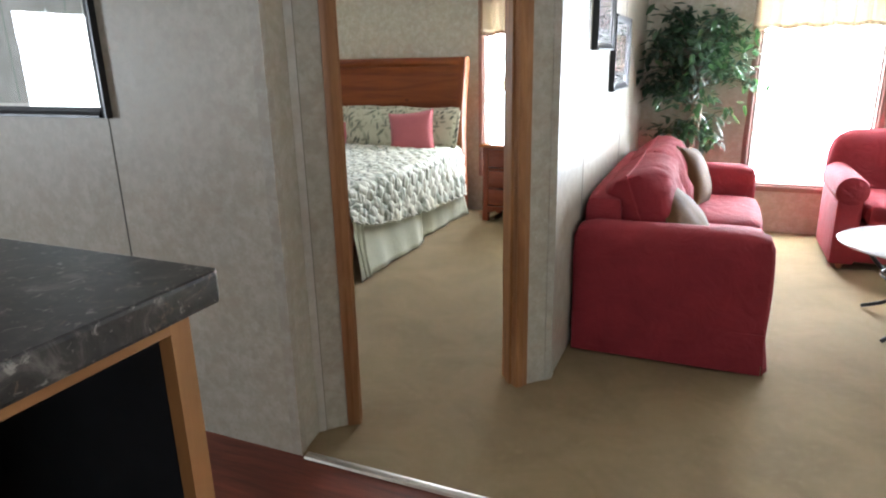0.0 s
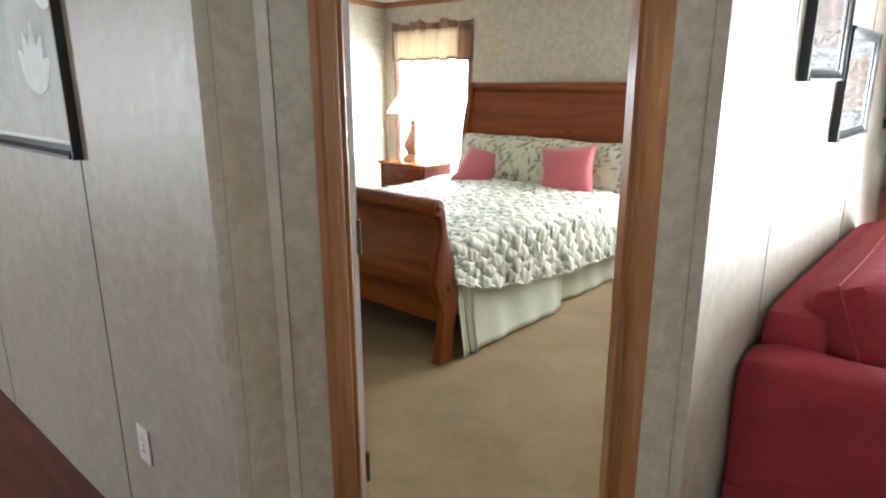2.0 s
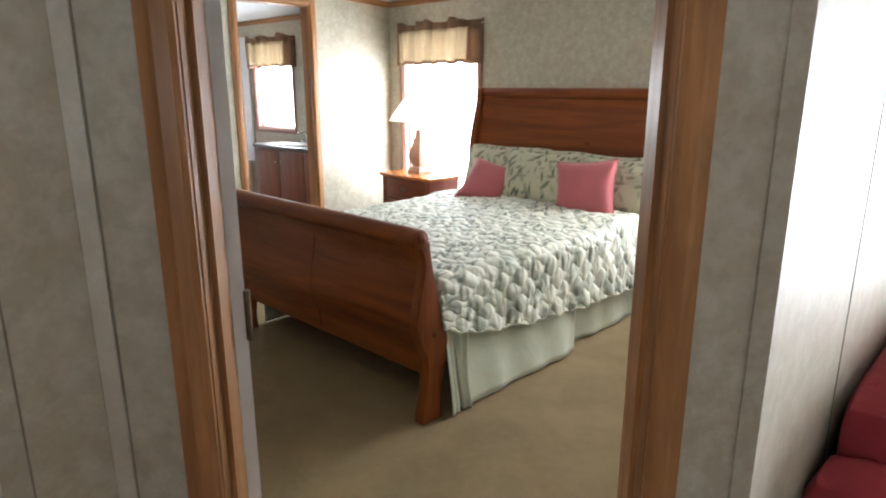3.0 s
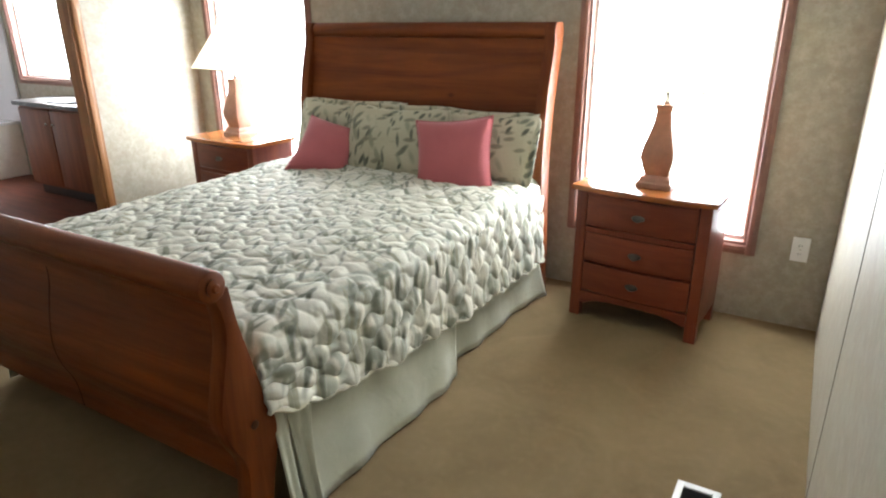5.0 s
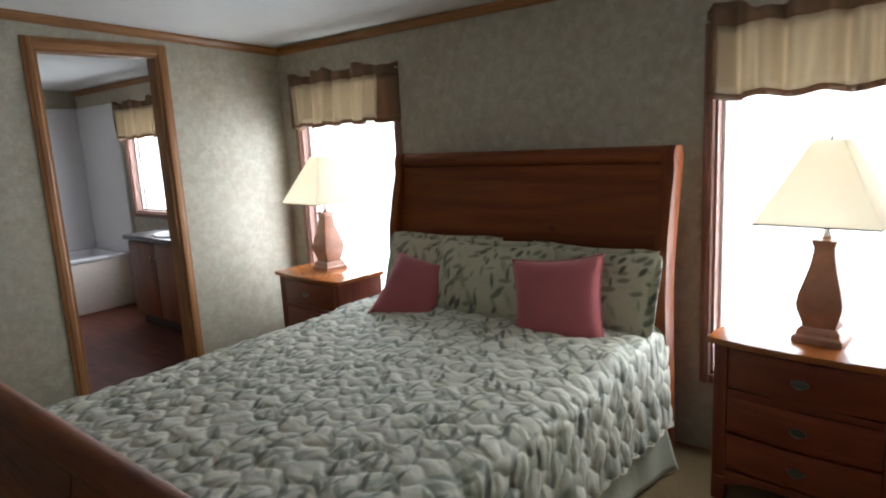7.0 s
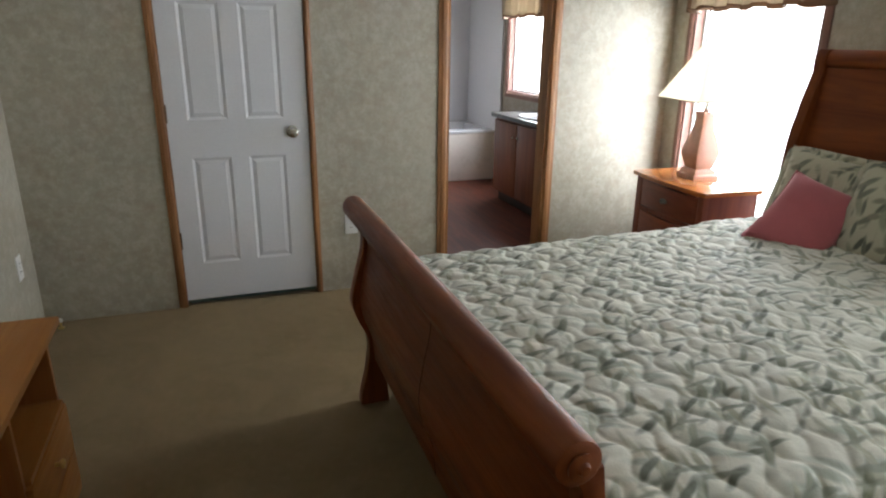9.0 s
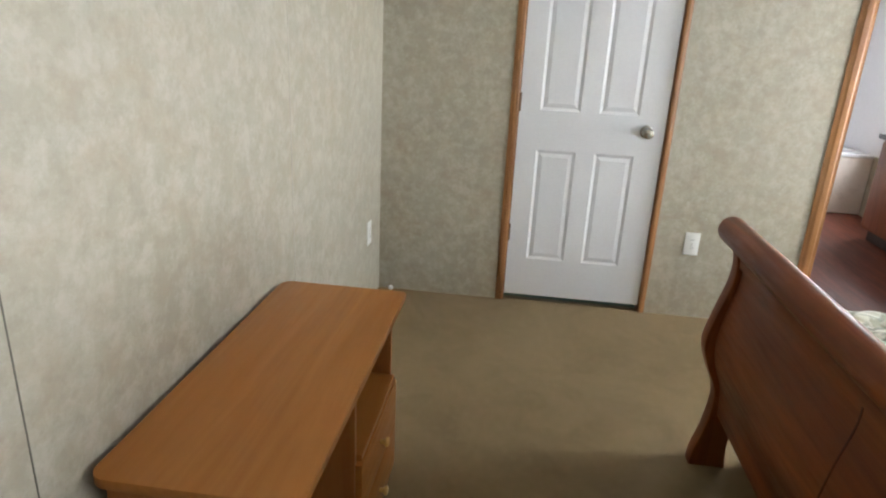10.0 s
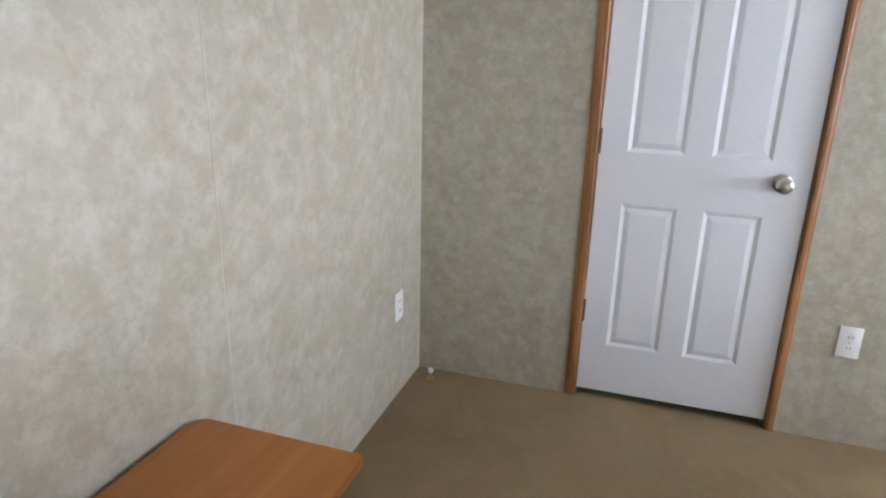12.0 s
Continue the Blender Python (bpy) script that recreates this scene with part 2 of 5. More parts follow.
PINE_X = wood("honey_pine", (0.105, 0.022, 0.0045), (0.235, 0.059, 0.0105), "X", 0.44, 1.0, 0.06)
PINE_Z = wood("honey_pine_z", (0.105, 0.022, 0.0045), (0.235, 0.059, 0.0105), "Z", 0.44, 1.0, 0.06)
DOOR_PAINT = plain("door_white", (0.74, 0.745, 0.77), 0.42, 0, 0.02, 60, 0.05)
PLASTIC = plain("white_plastic", (0.80, 0.80, 0.78), 0.35, 0, 0.02)
CHROME = plain("brushed_nickel", (0.60, 0.58, 0.55), 0.22, 1.0, 0.05)
GLASS = glass_material()
VINYL_FRAME = plain("window_vinyl", (0.25, 0.13, 0.10), 0.5, 0, 0.10)
WHITE_GLOSS = plain("tub_acrylic", (0.80, 0.79, 0.82), 0.22, 0, 0.02)
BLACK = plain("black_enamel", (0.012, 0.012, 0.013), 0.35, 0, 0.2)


# meshes
def bm_box(x0, y0, z0, x1, y1, z1, bevel=0.0, seg=2):
    bm = bmesh.new()
    bmesh.ops.create_cube(bm, size=1)
    bmesh.ops.scale(bm, vec=(x1 - x0, y1 - y0, z1 - z0), verts=bm.verts)
    bmesh.ops.translate(bm, vec=((x0 + x1) / 2, (y0 + y1) / 2, (z0 + z1) / 2), verts=bm.verts)
    if bevel:
        bmesh.ops.bevel(bm, geom=bm.edges[:], offset=bevel, segments=seg, affect="EDGES", profile=0.6)
    return bm


def join_bm(*bms):
    out = bmesh.new()
    for b in bms:
        me = bpy.data.meshes.new("tmp")
        b.to_mesh(me)
        b.free()
        out.from_mesh(me)
        bpy.data.meshes.remove(me)
    return out


def bm_prism(outline, depth, axis="Z", at=0.0, bevel=0.0, seg=2):
    """A closed outline pushed out along an axis. Outline: (x, y) for Z, (x, z) for Y, (y, z) for X."""
    bm = bmesh.new()
    put = {"Z": lambda a, b, c: (a, b, c), "Y": lambda a, b, c: (a, c, b), "X": lambda a, b, c: (c, a, b)}[axis]
    lo = [bm.verts.new(put(a, b, at)) for a, b in outline]
    hi = [bm.verts.new(put(a, b, at + depth)) for a, b in outline]
    k = len(outline)
    f0, f1 = bm.faces.new(lo), bm.faces.new(hi[::-1])
    for i in range(k):
        bm.faces.new((lo[i], hi[i], hi[(i + 1) % k], lo[(i + 1) % k]))
    bmesh.ops.recalc_face_normals(bm, faces=bm.faces[:])
    if bevel:
        rim = [e for f in (f0, f1) if f.is_valid for e in f.edges]
        bmesh.ops.bevel(bm, geom=list(set(rim)), offset=bevel, segments=seg, affect="EDGES", profile=0.6)
    return bm


def bm_lathe(profile, steps=24, axis="Z"):
    """Turned form from (radius, height) pairs."""
    bm = bmesh.new()
    rings = []
    for r, h in profile:
        ring = []
        for i in range(steps):
            a = 2 * math.pi * i / steps
            p = (r * math.cos(a), r * math.sin(a), h)
            p = {"Z": p, "X": (p[2], p[0], p[1]), "Y": (p[0], p[2], p[1])}[axis]
            ring.append(bm.verts.new(p))
        rings.append(ring)
    for lo, hi in zip(rings, rings[1:]):
        for i in range(steps):
            bm.faces.new((lo[i], lo[(i + 1) % steps], hi[(i + 1) % steps], hi[i]))
    bm.faces.new(rings[0][::-1])
    bm.faces.new(rings[-1])
    bmesh.ops.recalc_face_normals(bm, faces=bm.faces[:])
    return bm


def bm_tube(points, radius, steps=10, closed=False):
    """A round bar that follows points."""
    bm = bmesh.new()
    pts = [Vector(p) for p in points]
    rings, up = [], Vector((0.13, 0.21, 0.97))
    for i, p in enumerate(pts):
        d = (pts[min(i + 1, len(pts) - 1)] - pts[max(i - 1, 0)]).normalized()
        a = d.cross(up).normalized()
        b = d.cross(a)
        r = radius[i] if isinstance(radius, (list, tuple)) else radius
        rings.append([bm.verts.new(p + r * (math.cos(q) * a + math.sin(q) * b)) for q in (2 * math.pi * k / steps for k in range(steps))])
    for lo, hi in zip(rings, rings[1:]):
        for k in range(steps):
            bm.faces.new((lo[k], lo[(k + 1) % steps], hi[(k + 1) % steps], hi[k]))
    bm.faces.new(rings[0][::-1])
    bm.faces.new(rings[-1])
    bmesh.ops.recalc_face_normals(bm, faces=bm.faces[:])
    return bm


def bm_move(bm, m):
    bmesh.ops.transform(bm, matrix=m, verts=bm.verts)
    return bm


def mesh_object(name, bm, material, smooth=False):
    me = bpy.data.meshes.new(name)
    bm.to_mesh(me)
    bm.free()
    if smooth:
        me.shade_smooth()
        me.set_sharp_from_angle(angle=radians(35))
    me.materials.append(material)
    return new(name, me)


def part(name, bm, material, parent, label="", smooth=True):
    ob = mesh_object(name, bm, material, smooth)
    ob.parent = parent
    if label:
        ob["label"] = label
    return ob


def thing(name, m, label, category, group=""):
    ob = new(name)
    ob.empty_display_size = 0.1
    ob.matrix_world = m
    return tagged(ob, label, category, group)


def setting(name, bm, material, label="", smooth=False):
    return tagged(mesh_object(name, bm, material, smooth), label, kind="structure")


def ceil_z(y):
    """Height of the vaulted ceiling, which rises away from both outer walls."""
    return EAVE + SLOPE * min(HEAD - y, y - SOUTH + 0.0)


# floors: one carpet for bedroom and living room, sheet vinyl in kitchen and bathroom
setting("floor_carpet", bm_prism([(LEFT - 0.05, DESK - 0.05), (-1.15, DESK - 0.05), (-1.15, 1.948), (EAST, 1.948), (EAST, HEAD + 0.02), (LEFT - 0.05, HEAD + 0.02)], 0.06, "Z", -0.06), CARPET, "beige cut-pile carpet with faint tracks")
setting("floor_kitchen", bm_box(WEST, SOUTH, -0.065, EAST, 1.94, -0.006), VINYL, "dark red-brown wood-look sheet vinyl")
setting("floor_bath", bm_box(WEST, 3.6, -0.065, LEFT - 0.05, HEAD, -0.004), VINYL, "dark red-brown wood-look sheet vinyl")
setting("trim_carpet_edge", bm_prism([(1.925, -0.004), (1.93, 0.004), (1.945, 0.007), (1.96, 0.004), (1.965, -0.002)], EAST + 1.09, "X", -1.09), plain("strip_metal", (0.55, 0.51, 0.44), 0.38, 0.9), "thin metal edging strip between carpet and vinyl")
setting("ground", bm_box(-60, -60, -1.0, 60, 60, -0.9), plain("mown_grass", (0.09, 0.12, 0.04), 0.9, 0, 0.4, 2), "mown lawn around the house")


# walls with openings
def wall_along_x(name, x0, x1, y0, y1, top0, top1, holes, label):
    """A wall that runs along x, with holes (x0, x1, z0, z1); top0, top1: heights at y0 and y1."""
    cuts = sorted({x0, x1, *(h[0] for h in holes), *(h[1] for h in holes)})
    bms = []
    for a, b in zip(cuts, cuts[1:]):
        mid = (a + b) / 2
        spans = [(-0.06, None)]
        for h in holes:
            if h[0] < mid < h[1]:
                spans = ([(-0.06, h[2])] if h[2] > 0 else []) + [(h[3], None)]
        for lo, hi in spans:
            t0, t1 = (top0, top1) if hi is None else (hi, hi)
            bms.append(bm_prism([(y0, lo), (y1, lo), (y1, t1), (y0, t0)], b - a, "X", a))
    bm = join_bm(*bms)
    bmesh.ops.remove_doubles(bm, verts=bm.verts, dist=0.0005)
    return setting(name, bm, WALL, label)


def wall_along_y(name, y0, y1, x0, x1, holes, label):
    cuts = sorted({y0, y1, *(h[0] for h in holes), *(h[1] for h in holes)})
    bms = []
    for a, b in zip(cuts, cuts[1:]):
        mid = (a + b) / 2
        spans = [(-0.06, None)]
        for h in holes:
            if h[0] < mid < h[1]:
                spans = ([(-0.06, h[2])] if h[2] > 0 else []) + [(h[3], None)]
        for lo, hi in spans:
            za, zb = (ceil_z(a) + 0.03, ceil_z(b) + 0.03) if hi is None else (hi, hi)
            bms.append(bm_prism([(a, lo), (b, lo), (b, zb), (a, za)], x1 - x0, "X", x0))
    bm = join_bm(*bms)
    bmesh.ops.remove_doubles(bm, verts=bm.verts, dist=0.0005)
    return setting(name, bm, WALL, label)


PAPER = "sage-grey sponge-print wallboard with thin seams"
WIN_R, WIN_L = (-1.765, -0.918), (-4.475, -3.59)
WIN_1, WIN_2 = (0.42, 1.24), (1.40, 2.22)
WIN_B = (-7.04, -6.26)
BATH_DOOR, CLOSET = (4.293, 4.945), (2.806, 3.514)
Z0, Z1 = 0.37, 1.82
wall_along_x("wall_north", WEST, EAST, HEAD, HEAD + 0.14, EAVE + 0.02, EAVE + 0.02,
             [(*WIN_R, Z0, Z1), (*WIN_L, Z0, Z1), (*WIN_1, Z0, Z1), (*WIN_2, Z0, Z1), (*WIN_B, 0.92, Z1)], PAPER)
# unseen opening, added only to let the south fill light in
wall_along_x("wall_south", WEST, EAST, SOUTH - 0.14, SOUTH, EAVE + 0.02, EAVE + 0.02, [(1.15, 2.65, 0.65, 1.85)], PAPER)
wall_along_y("wall_east", SOUTH, HEAD, EAST, EAST + 0.12, [], PAPER)
wall_along_y("wall_far_west", SOUTH, HEAD, WEST - 0.12, WEST, [], PAPER)
wall_along_y("wall_kitchen_end", SOUTH, KIT, KWEST - 0.12, KWEST, [(-1.55, -0.35, 0.85, 1.85)], PAPER)
wall_along_y("wall_west", DESK, HEAD, LEFT - 0.10, LEFT, [(*CLOSET, 0, 2.03), (*BATH_DOOR, 0, 2.03)], PAPER)
wall_along_y("wall_closet_back", 2.2, 4.0, LEFT - 0.75, LEFT - 0.65, [], PAPER)
wall_along_x("wall_bath_south", WEST, LEFT - 0.10, 3.55, 3.65, ceil_z(3.6), ceil_z(3.6), [], PAPER)
wall_along_x("wall_divider", WEST, -1.20, KIT, DESK, ceil_z(KIT) + 0.03, ceil_z(DESK) + 0.03, [], PAPER)
wall_along_y("wall_living_side", 2.90, HEAD, BED_R, LIV, [], PAPER)

# the wall at 45 degrees with the bedroom doorway: along = distance on the diagonal, u across it
DIAG = 3.222


def on_diag(along, across):
    """The plan point at a distance along the diagonal wall's living-side face and a distance behind it."""
    k = math.sqrt(0.5)
    return (k * along - DIAG / 2 - k * across, k * along + DIAG / 2 + k * across)


D_L, D_R, D_END, D_START = 0.846, 1.53, 1.706, 0.680
CORNER = -1.106   # where the kitchen wall ends
D_T = 0.11


def diag_block(a0, a1, u0, u1, z0, z1, bevel=0.0):
    return bm_prism([on_diag(a0, u0), on_diag(a1, u0), on_diag(a1, u1), on_diag(a0, u1)], z1 - z0, "Z", z0, bevel)


top = ceil_z(2.4) + 0.03
setting("wall_diagonal", join_bm(
    bm_prism([(CORNER, KIT), on_diag(D_START, 0), on_diag(D_L - 0.018, 0), on_diag(D_L - 0.018, D_T), (-1.20, DESK + 0.001), (-1.20, KIT)], top + 0.06, "Z", -0.06),
    bm_prism([on_diag(D_R + 0.018, 0), on_diag(D_END, 0), (LIV, 2.905), (BED_R, 2.905), on_diag(D_R + 0.018, D_T)], top + 0.06, "Z", -0.06),
    diag_block(D_L - 0.018, D_R + 0.018, 0, D_T, 2.03, top)), WALL, PAPER)

# ceilings, one vaulted sheet from each outer wall
zr = ceil_z((HEAD + SOUTH) / 2)
ym = (HEAD + SOUTH) / 2
setting("ceiling", join_bm(
    bm_prism([(ym, zr), (HEAD + 0.14, ceil_z(HEAD)), (HEAD + 0.14, ceil_z(HEAD) + 0.08), (ym, zr + 0.08)], EAST - WEST + 0.24, "X", WEST - 0.12),
    bm_prism([(ym, zr), (SOUTH - 0.14, ceil_z(SOUTH)), (SOUTH - 0.14, ceil_z(SOUTH) + 0.08), (ym, zr + 0.08)], EAST - WEST + 0.24, "X", WEST - 0.12)),
    CEIL, "off-white textured ceiling board")

# crown mouldings
def crown_x(x0, x1, y, into, name="trim_crown"):
    """Crown along x on a wall face at y; into: the way into the room, 1 or -1."""
    z = ceil_z(y)
    pts = [(y, z - 0.045), (y + into * 0.008, z - 0.045), (y + into * 0.012, z - 0.03), (y + into * 0.026, z - 0.012), (y + into * 0.03, z + 0.003), (y, z + 0.003)]
    return setting(name, bm_prism(pts, x1 - x0, "X", x0), TRIM_X, "narrow brown crown moulding")


def crown_y(y0, y1, x, into, name="trim_crown"):
    bm = bm_prism([(x, -0.045), (x + into * 0.008, -0.045), (x + into * 0.012, -0.03), (x + into * 0.026, -0.012), (x + into * 0.03, 0.003), (x, 0.003)], y1 - y0, "Y", y0)
    for v in bm.verts:
        v.co.z += ceil_z(v.co.y)
    return setting(name, bm, TRIM_Y, "narrow brown crown moulding")


crown_x(LEFT + 0.031, BED_R - 0.031, HEAD, -1)
crown_x(WEST, LEFT - 0.10, HEAD, -1)
crown_x(LIV, EAST, HEAD, -1)
crown_y(DESK, HEAD, LEFT, 1)
crown_y(2.9, HEAD, BED_R, -1)
crown_y(2.9, HEAD - 0.031, LIV, 1)
crown_x(LEFT + 0.031, -1.3, DESK, 1)
crown_x(WEST, -1.09, KIT, -1)


# casings
def casing_bar(w, h):
    """Section of a door casing: flat with an eased, stepped edge. Returns (u, proud) pairs."""
    return [(0, 0), (0, h * 0.6), (w * 0.15, h), (w * 0.55, h), (w * 0.7, h * 0.75), (w, h * 0.55), (w, 0)]


def door_casing_west(name, y0, y1, z1, thick=True, hinge=0.0, label="brown stained door casing"):
    root = tagged(new(name), label, kind="structure")
    w, p, q = (0.055, 0.012, 0.016) if thick else (0.028, 0.010, 0.004)
    for a, sgn in ((y0, -1), (y1, 1)):
        bm = bm_prism([(LEFT + h, a + sgn * u) for u, h in casing_bar(w + (hinge if sgn < 0 else 0), p)], z1 + w, "Z", 0)
        part("jamb_casing", bm, TRIM_Z, root, smooth=False)
    bm = bm_prism([(LEFT + h, z1 + u) for u, h in casing_bar(w, p)], y1 - y0, "Y", y0)
    part("head_casing", bm, TRIM_Y, root, smooth=False)
    for a, b in ((y0, y0 + q), (y1 - q, y1)):
        part("jamb_lining", bm_box(LEFT - 0.10, a, 0, LEFT + 0.001, b, z1), TRIM_Z, root, smooth=False)
    part("head_lining", bm_box(LEFT - 0.10, y0 + q, z1 - q, LEFT + 0.001, y1 - q, z1), TRIM_Y, root, smooth=False)
    return root


door_casing_west("trim_bath_casing", *BATH_DOOR, 2.03)
door_casing_west("trim_closet_casing", *CLOSET, 2.03, False, 0.012)

casing = tagged(new("trim_bedroom_casing"), "brown stained casing around the angled doorway", kind="structure")
for side in (0, 1):
    u0 = -1 if side == 0 else 1
    base = 0.0 if side == 0 else D_T
    for a, sgn in ((D_L, -1), (D_R, 1)):
        pts = [on_diag(a + sgn * u, base + u0 * q) for u, q in casing_bar(0.055, 0.014)]
        part("jamb_casing", bm_prism(pts, 2.03 + 0.055, "Z", 0), TRIM_Z, casing, smooth=False)
    part("head_casing", diag_block(D_L, D_R, base + min(0, u0 * 0.014), base + max(0, u0 * 0.014), 2.03, 2.085), TRIM_Z, casing, smooth=False)
for a, b in ((D_L - 0.018, D_L + 0.002), (D_R - 0.002, D_R + 0.018)):
    part("jamb_lining", diag_block(a, b, 0.0, D_T, 0, 2.03), TRIM_Z, casing, smooth=False)
for a, b in ((D_L + 0.002, D_L + 0.012), (D_R - 0.012, D_R - 0.002)):
    part("door_stop", diag_block(a, b, 0.03, 0.065, 0, 2.02), TRIM_Z, casing, smooth=False)
part("head_lining", diag_block(D_L, D_R, 0.0, D_T, 2.012, 2.03), TRIM_Z, casing, smooth=False)


# wallboard seams and corner battens
def seam(name, m, z0, z1, w=0.0055):
    ob = setting(name, bm_box(-w / 2, -0.0005, z0, w / 2, 0.0015, z1), SEAM, "thin dark seam between wallboards")
    ob.matrix_world = m
    return ob


for x in (-1.80, -3.04, -4.28):
    seam("trim_seam", pose(x, KIT, 0, 0, 0, 180), 0.0, ceil_z(KIT))
for x in (-2.25,):
    seam("trim_seam", pose(x, DESK, 0), 0.0, ceil_z(DESK), 0.0022)
# this seam's pale colour paints in the light caught on its edge
pale = seam("trim_seam", pose(-3.40, DESK, 0), 0.0, ceil_z(DESK), 0.0022)
pale.data.materials[0] = PALE_SEAM
pale["label"] = "thin wallboard seam, painted pale for the light it catches"
seam("trim_corner_bead", pose(LEFT + 0.012, DESK, 0), 0.0, ceil_z(DESK), 0.010).data.materials[0] = PALE_SEAM
seam("trim_seam", pose(LIV, 3.39, 0, 0, 0, -90), 0.0, ceil_z(3.39))
seam("trim_seam", pose(LIV, 4.61, 0, 0, 0, -90), 0.0, ceil_z(4.61))
seam("trim_seam", pose(BED_R, 4.50, 0, 0, 0, 90), 0.0, ceil_z(4.50))


def batten(name, outline, z1):
    return setting(name, bm_prism(outline, z1, "Z", 0.0), STRIP, "wallpaper-covered corner batten")


zt = ceil_z(2.0)
LIP = wallpaper("pale_corner_lip", (0.47, 0.445, 0.38), (0.38, 0.35, 0.28), (0.54, 0.515, 0.45), 0.44)
SOFT_SEAM = plain("soft_seam", (0.20, 0.18, 0.145), 0.8)
k0 = CORNER - 0.038
batten("trim_corner_batten", [(k0, KIT), (k0, KIT - 0.004), (CORNER + 0.004, KIT - 0.004), (CORNER - 0.001, KIT + 0.032), (CORNER - 0.0055, KIT + 0.032), (CORNER, KIT)], zt)
e0, e1 = Vector((CORNER, KIT)), Vector(on_diag(D_START, 0))
turn = math.degrees(math.atan2(e1.y - e0.y, e1.x - e0.x))
p = e0.lerp(e1, 0.035 / (e1 - e0).length)
seam("trim_corner_seam", pose(p.x, p.y, 0, 0, 0, turn), 0.0, zt, 0.003).data.materials[0] = SOFT_SEAM
b0, b1, a1 = on_diag(D_START, -0.004), on_diag(D_START + 0.026, -0.004), on_diag(D_START + 0.026, 0)
lip = batten("trim_corner_batten", [(e1.x, e1.y), (b0[0], b0[1] - 0.002), b1, a1], zt)
lip.data.materials[0] = LIP
d0 = on_diag(D_START + 0.028, 0)
seam("trim_corner_seam", pose(d0[0], d0[1], 0, 0, 0, 45), 0.0, zt, 0.003).data.materials[0] = SOFT_SEAM
a0, a1 = on_diag(D_END, 0), on_diag(D_END - 0.03, 0)
b0, b1 = on_diag(D_END, -0.004), on_diag(D_END - 0.03, -0.004)
batten("trim_corner_batten", [a1, b1, (b0[0] + 0.003, b0[1] + 0.002), (LIV + 0.004, 2.87), (LIV, 2.87), a0], ceil_z(2.8))


# windows
def window_unit(name, x0, x1, z0, z1, frame_mat=VINYL_FRAME, stool=True):
    """Casing on the wall, sash frame in the opening, two panes with a meeting rail."""
    root = tagged(new(name), "single-hung window in a rose-brown frame, overexposed daylight behind", kind="structure")
    w, p = 0.045, 0.016
    for a, sgn in ((x0, -1), (x1, 1)):
        part("window_casing", bm_prism([(a + sgn * u, HEAD - q) for u, q in casing_bar(w, p)], z1 - z0 + 2 * w, "Z", z0 - w), frame_mat, root, smooth=False)
    for z, sgn in ((z0, -1), (z1, 1)):
        part("window_casing", bm_prism([(HEAD - q, z + sgn * u) for u, q in casing_bar(w, p)], x1 - x0, "X", x0), frame_mat, root, smooth=False)
    for a, b in ((x0, x0 + 0.012), (x1 - 0.012, x1)):
        part("window_lining", bm_box(a, HEAD - 0.001, z0, b, HEAD + 0.085, z1), frame_mat, root, smooth=False)
    part("window_sill", bm_box(x0, HEAD - 0.001, z0 - 0.001, x1, HEAD + 0.085, z0 + 0.014, 0.003), frame_mat, root, smooth=False)
    part("head_lining", bm_box(x0 + 0.012, HEAD - 0.001, z1 - 0.012, x1 - 0.012, HEAD + 0.085, z1), frame_mat, root, smooth=False)
    sash = plain("sash_white", (0.8, 0.8, 0.8), 0.4)
    y, xa, xb, za, zb = HEAD + 0.055, x0 + 0.012, x1 - 0.012, z0 + 0.014, z1 - 0.012
    w = 0.014
    for a, b, c, d in ((xa, xa + w, za, zb), (xb - w, xb, za, zb), (xa + w, xb - w, za, za + w), (xa + w, xb - w, zb - w, zb)):
        part("sash_bar", bm_box(a, y, c, b, y + 0.02, d), sash, root, "white sash bar", smooth=False)
    pane = part("pane", bm_box(xa + w, y + 0.008, za + w, xb - w, y + 0.012, zb - w), GLASS, root, smooth=False)
    pane.visible_shadow = False
    return root


window_unit("window_1", *WIN_R, Z0, Z1)
window_unit("window_2", *WIN_L, Z0, Z1)
window_unit("window_3", *WIN_1, Z0, Z1)
window_unit("window_4", *WIN_2, Z0, Z1)
window_unit("window_5", *WIN_B, 0.92, Z1)


# ---- cloth and cushion forms
def grid_mesh(name, rows, material, parent=None, label="", thick=0.0, closed=False):
    """A sheet from rows of points (lists of equal length); closed joins the last column to the first."""
    nr, nc = len(rows), len(rows[0])
    verts = [tuple(p) for r in rows for p in r]
    faces = []
    for i in range(nr - 1):
        for j in range(nc - (0 if closed else 1)):
            k = (j + 1) % nc
            faces.append((i * nc + j, i * nc + k, (i + 1) * nc + k, (i + 1) * nc + j))
    me = bpy.data.meshes.new(name)
    me.from_pydata(verts, [], faces)
    me.shade_smooth()
    me.materials.append(material)
    ob = new(name, me)
    if thick:
        md = ob.modifiers.new("thickness", "SOLIDIFY")
        md.thickness, md.offset = thick, 0.0
    if parent is not None:
        ob.parent = parent
    if label:
        ob["label"] = label
    return ob


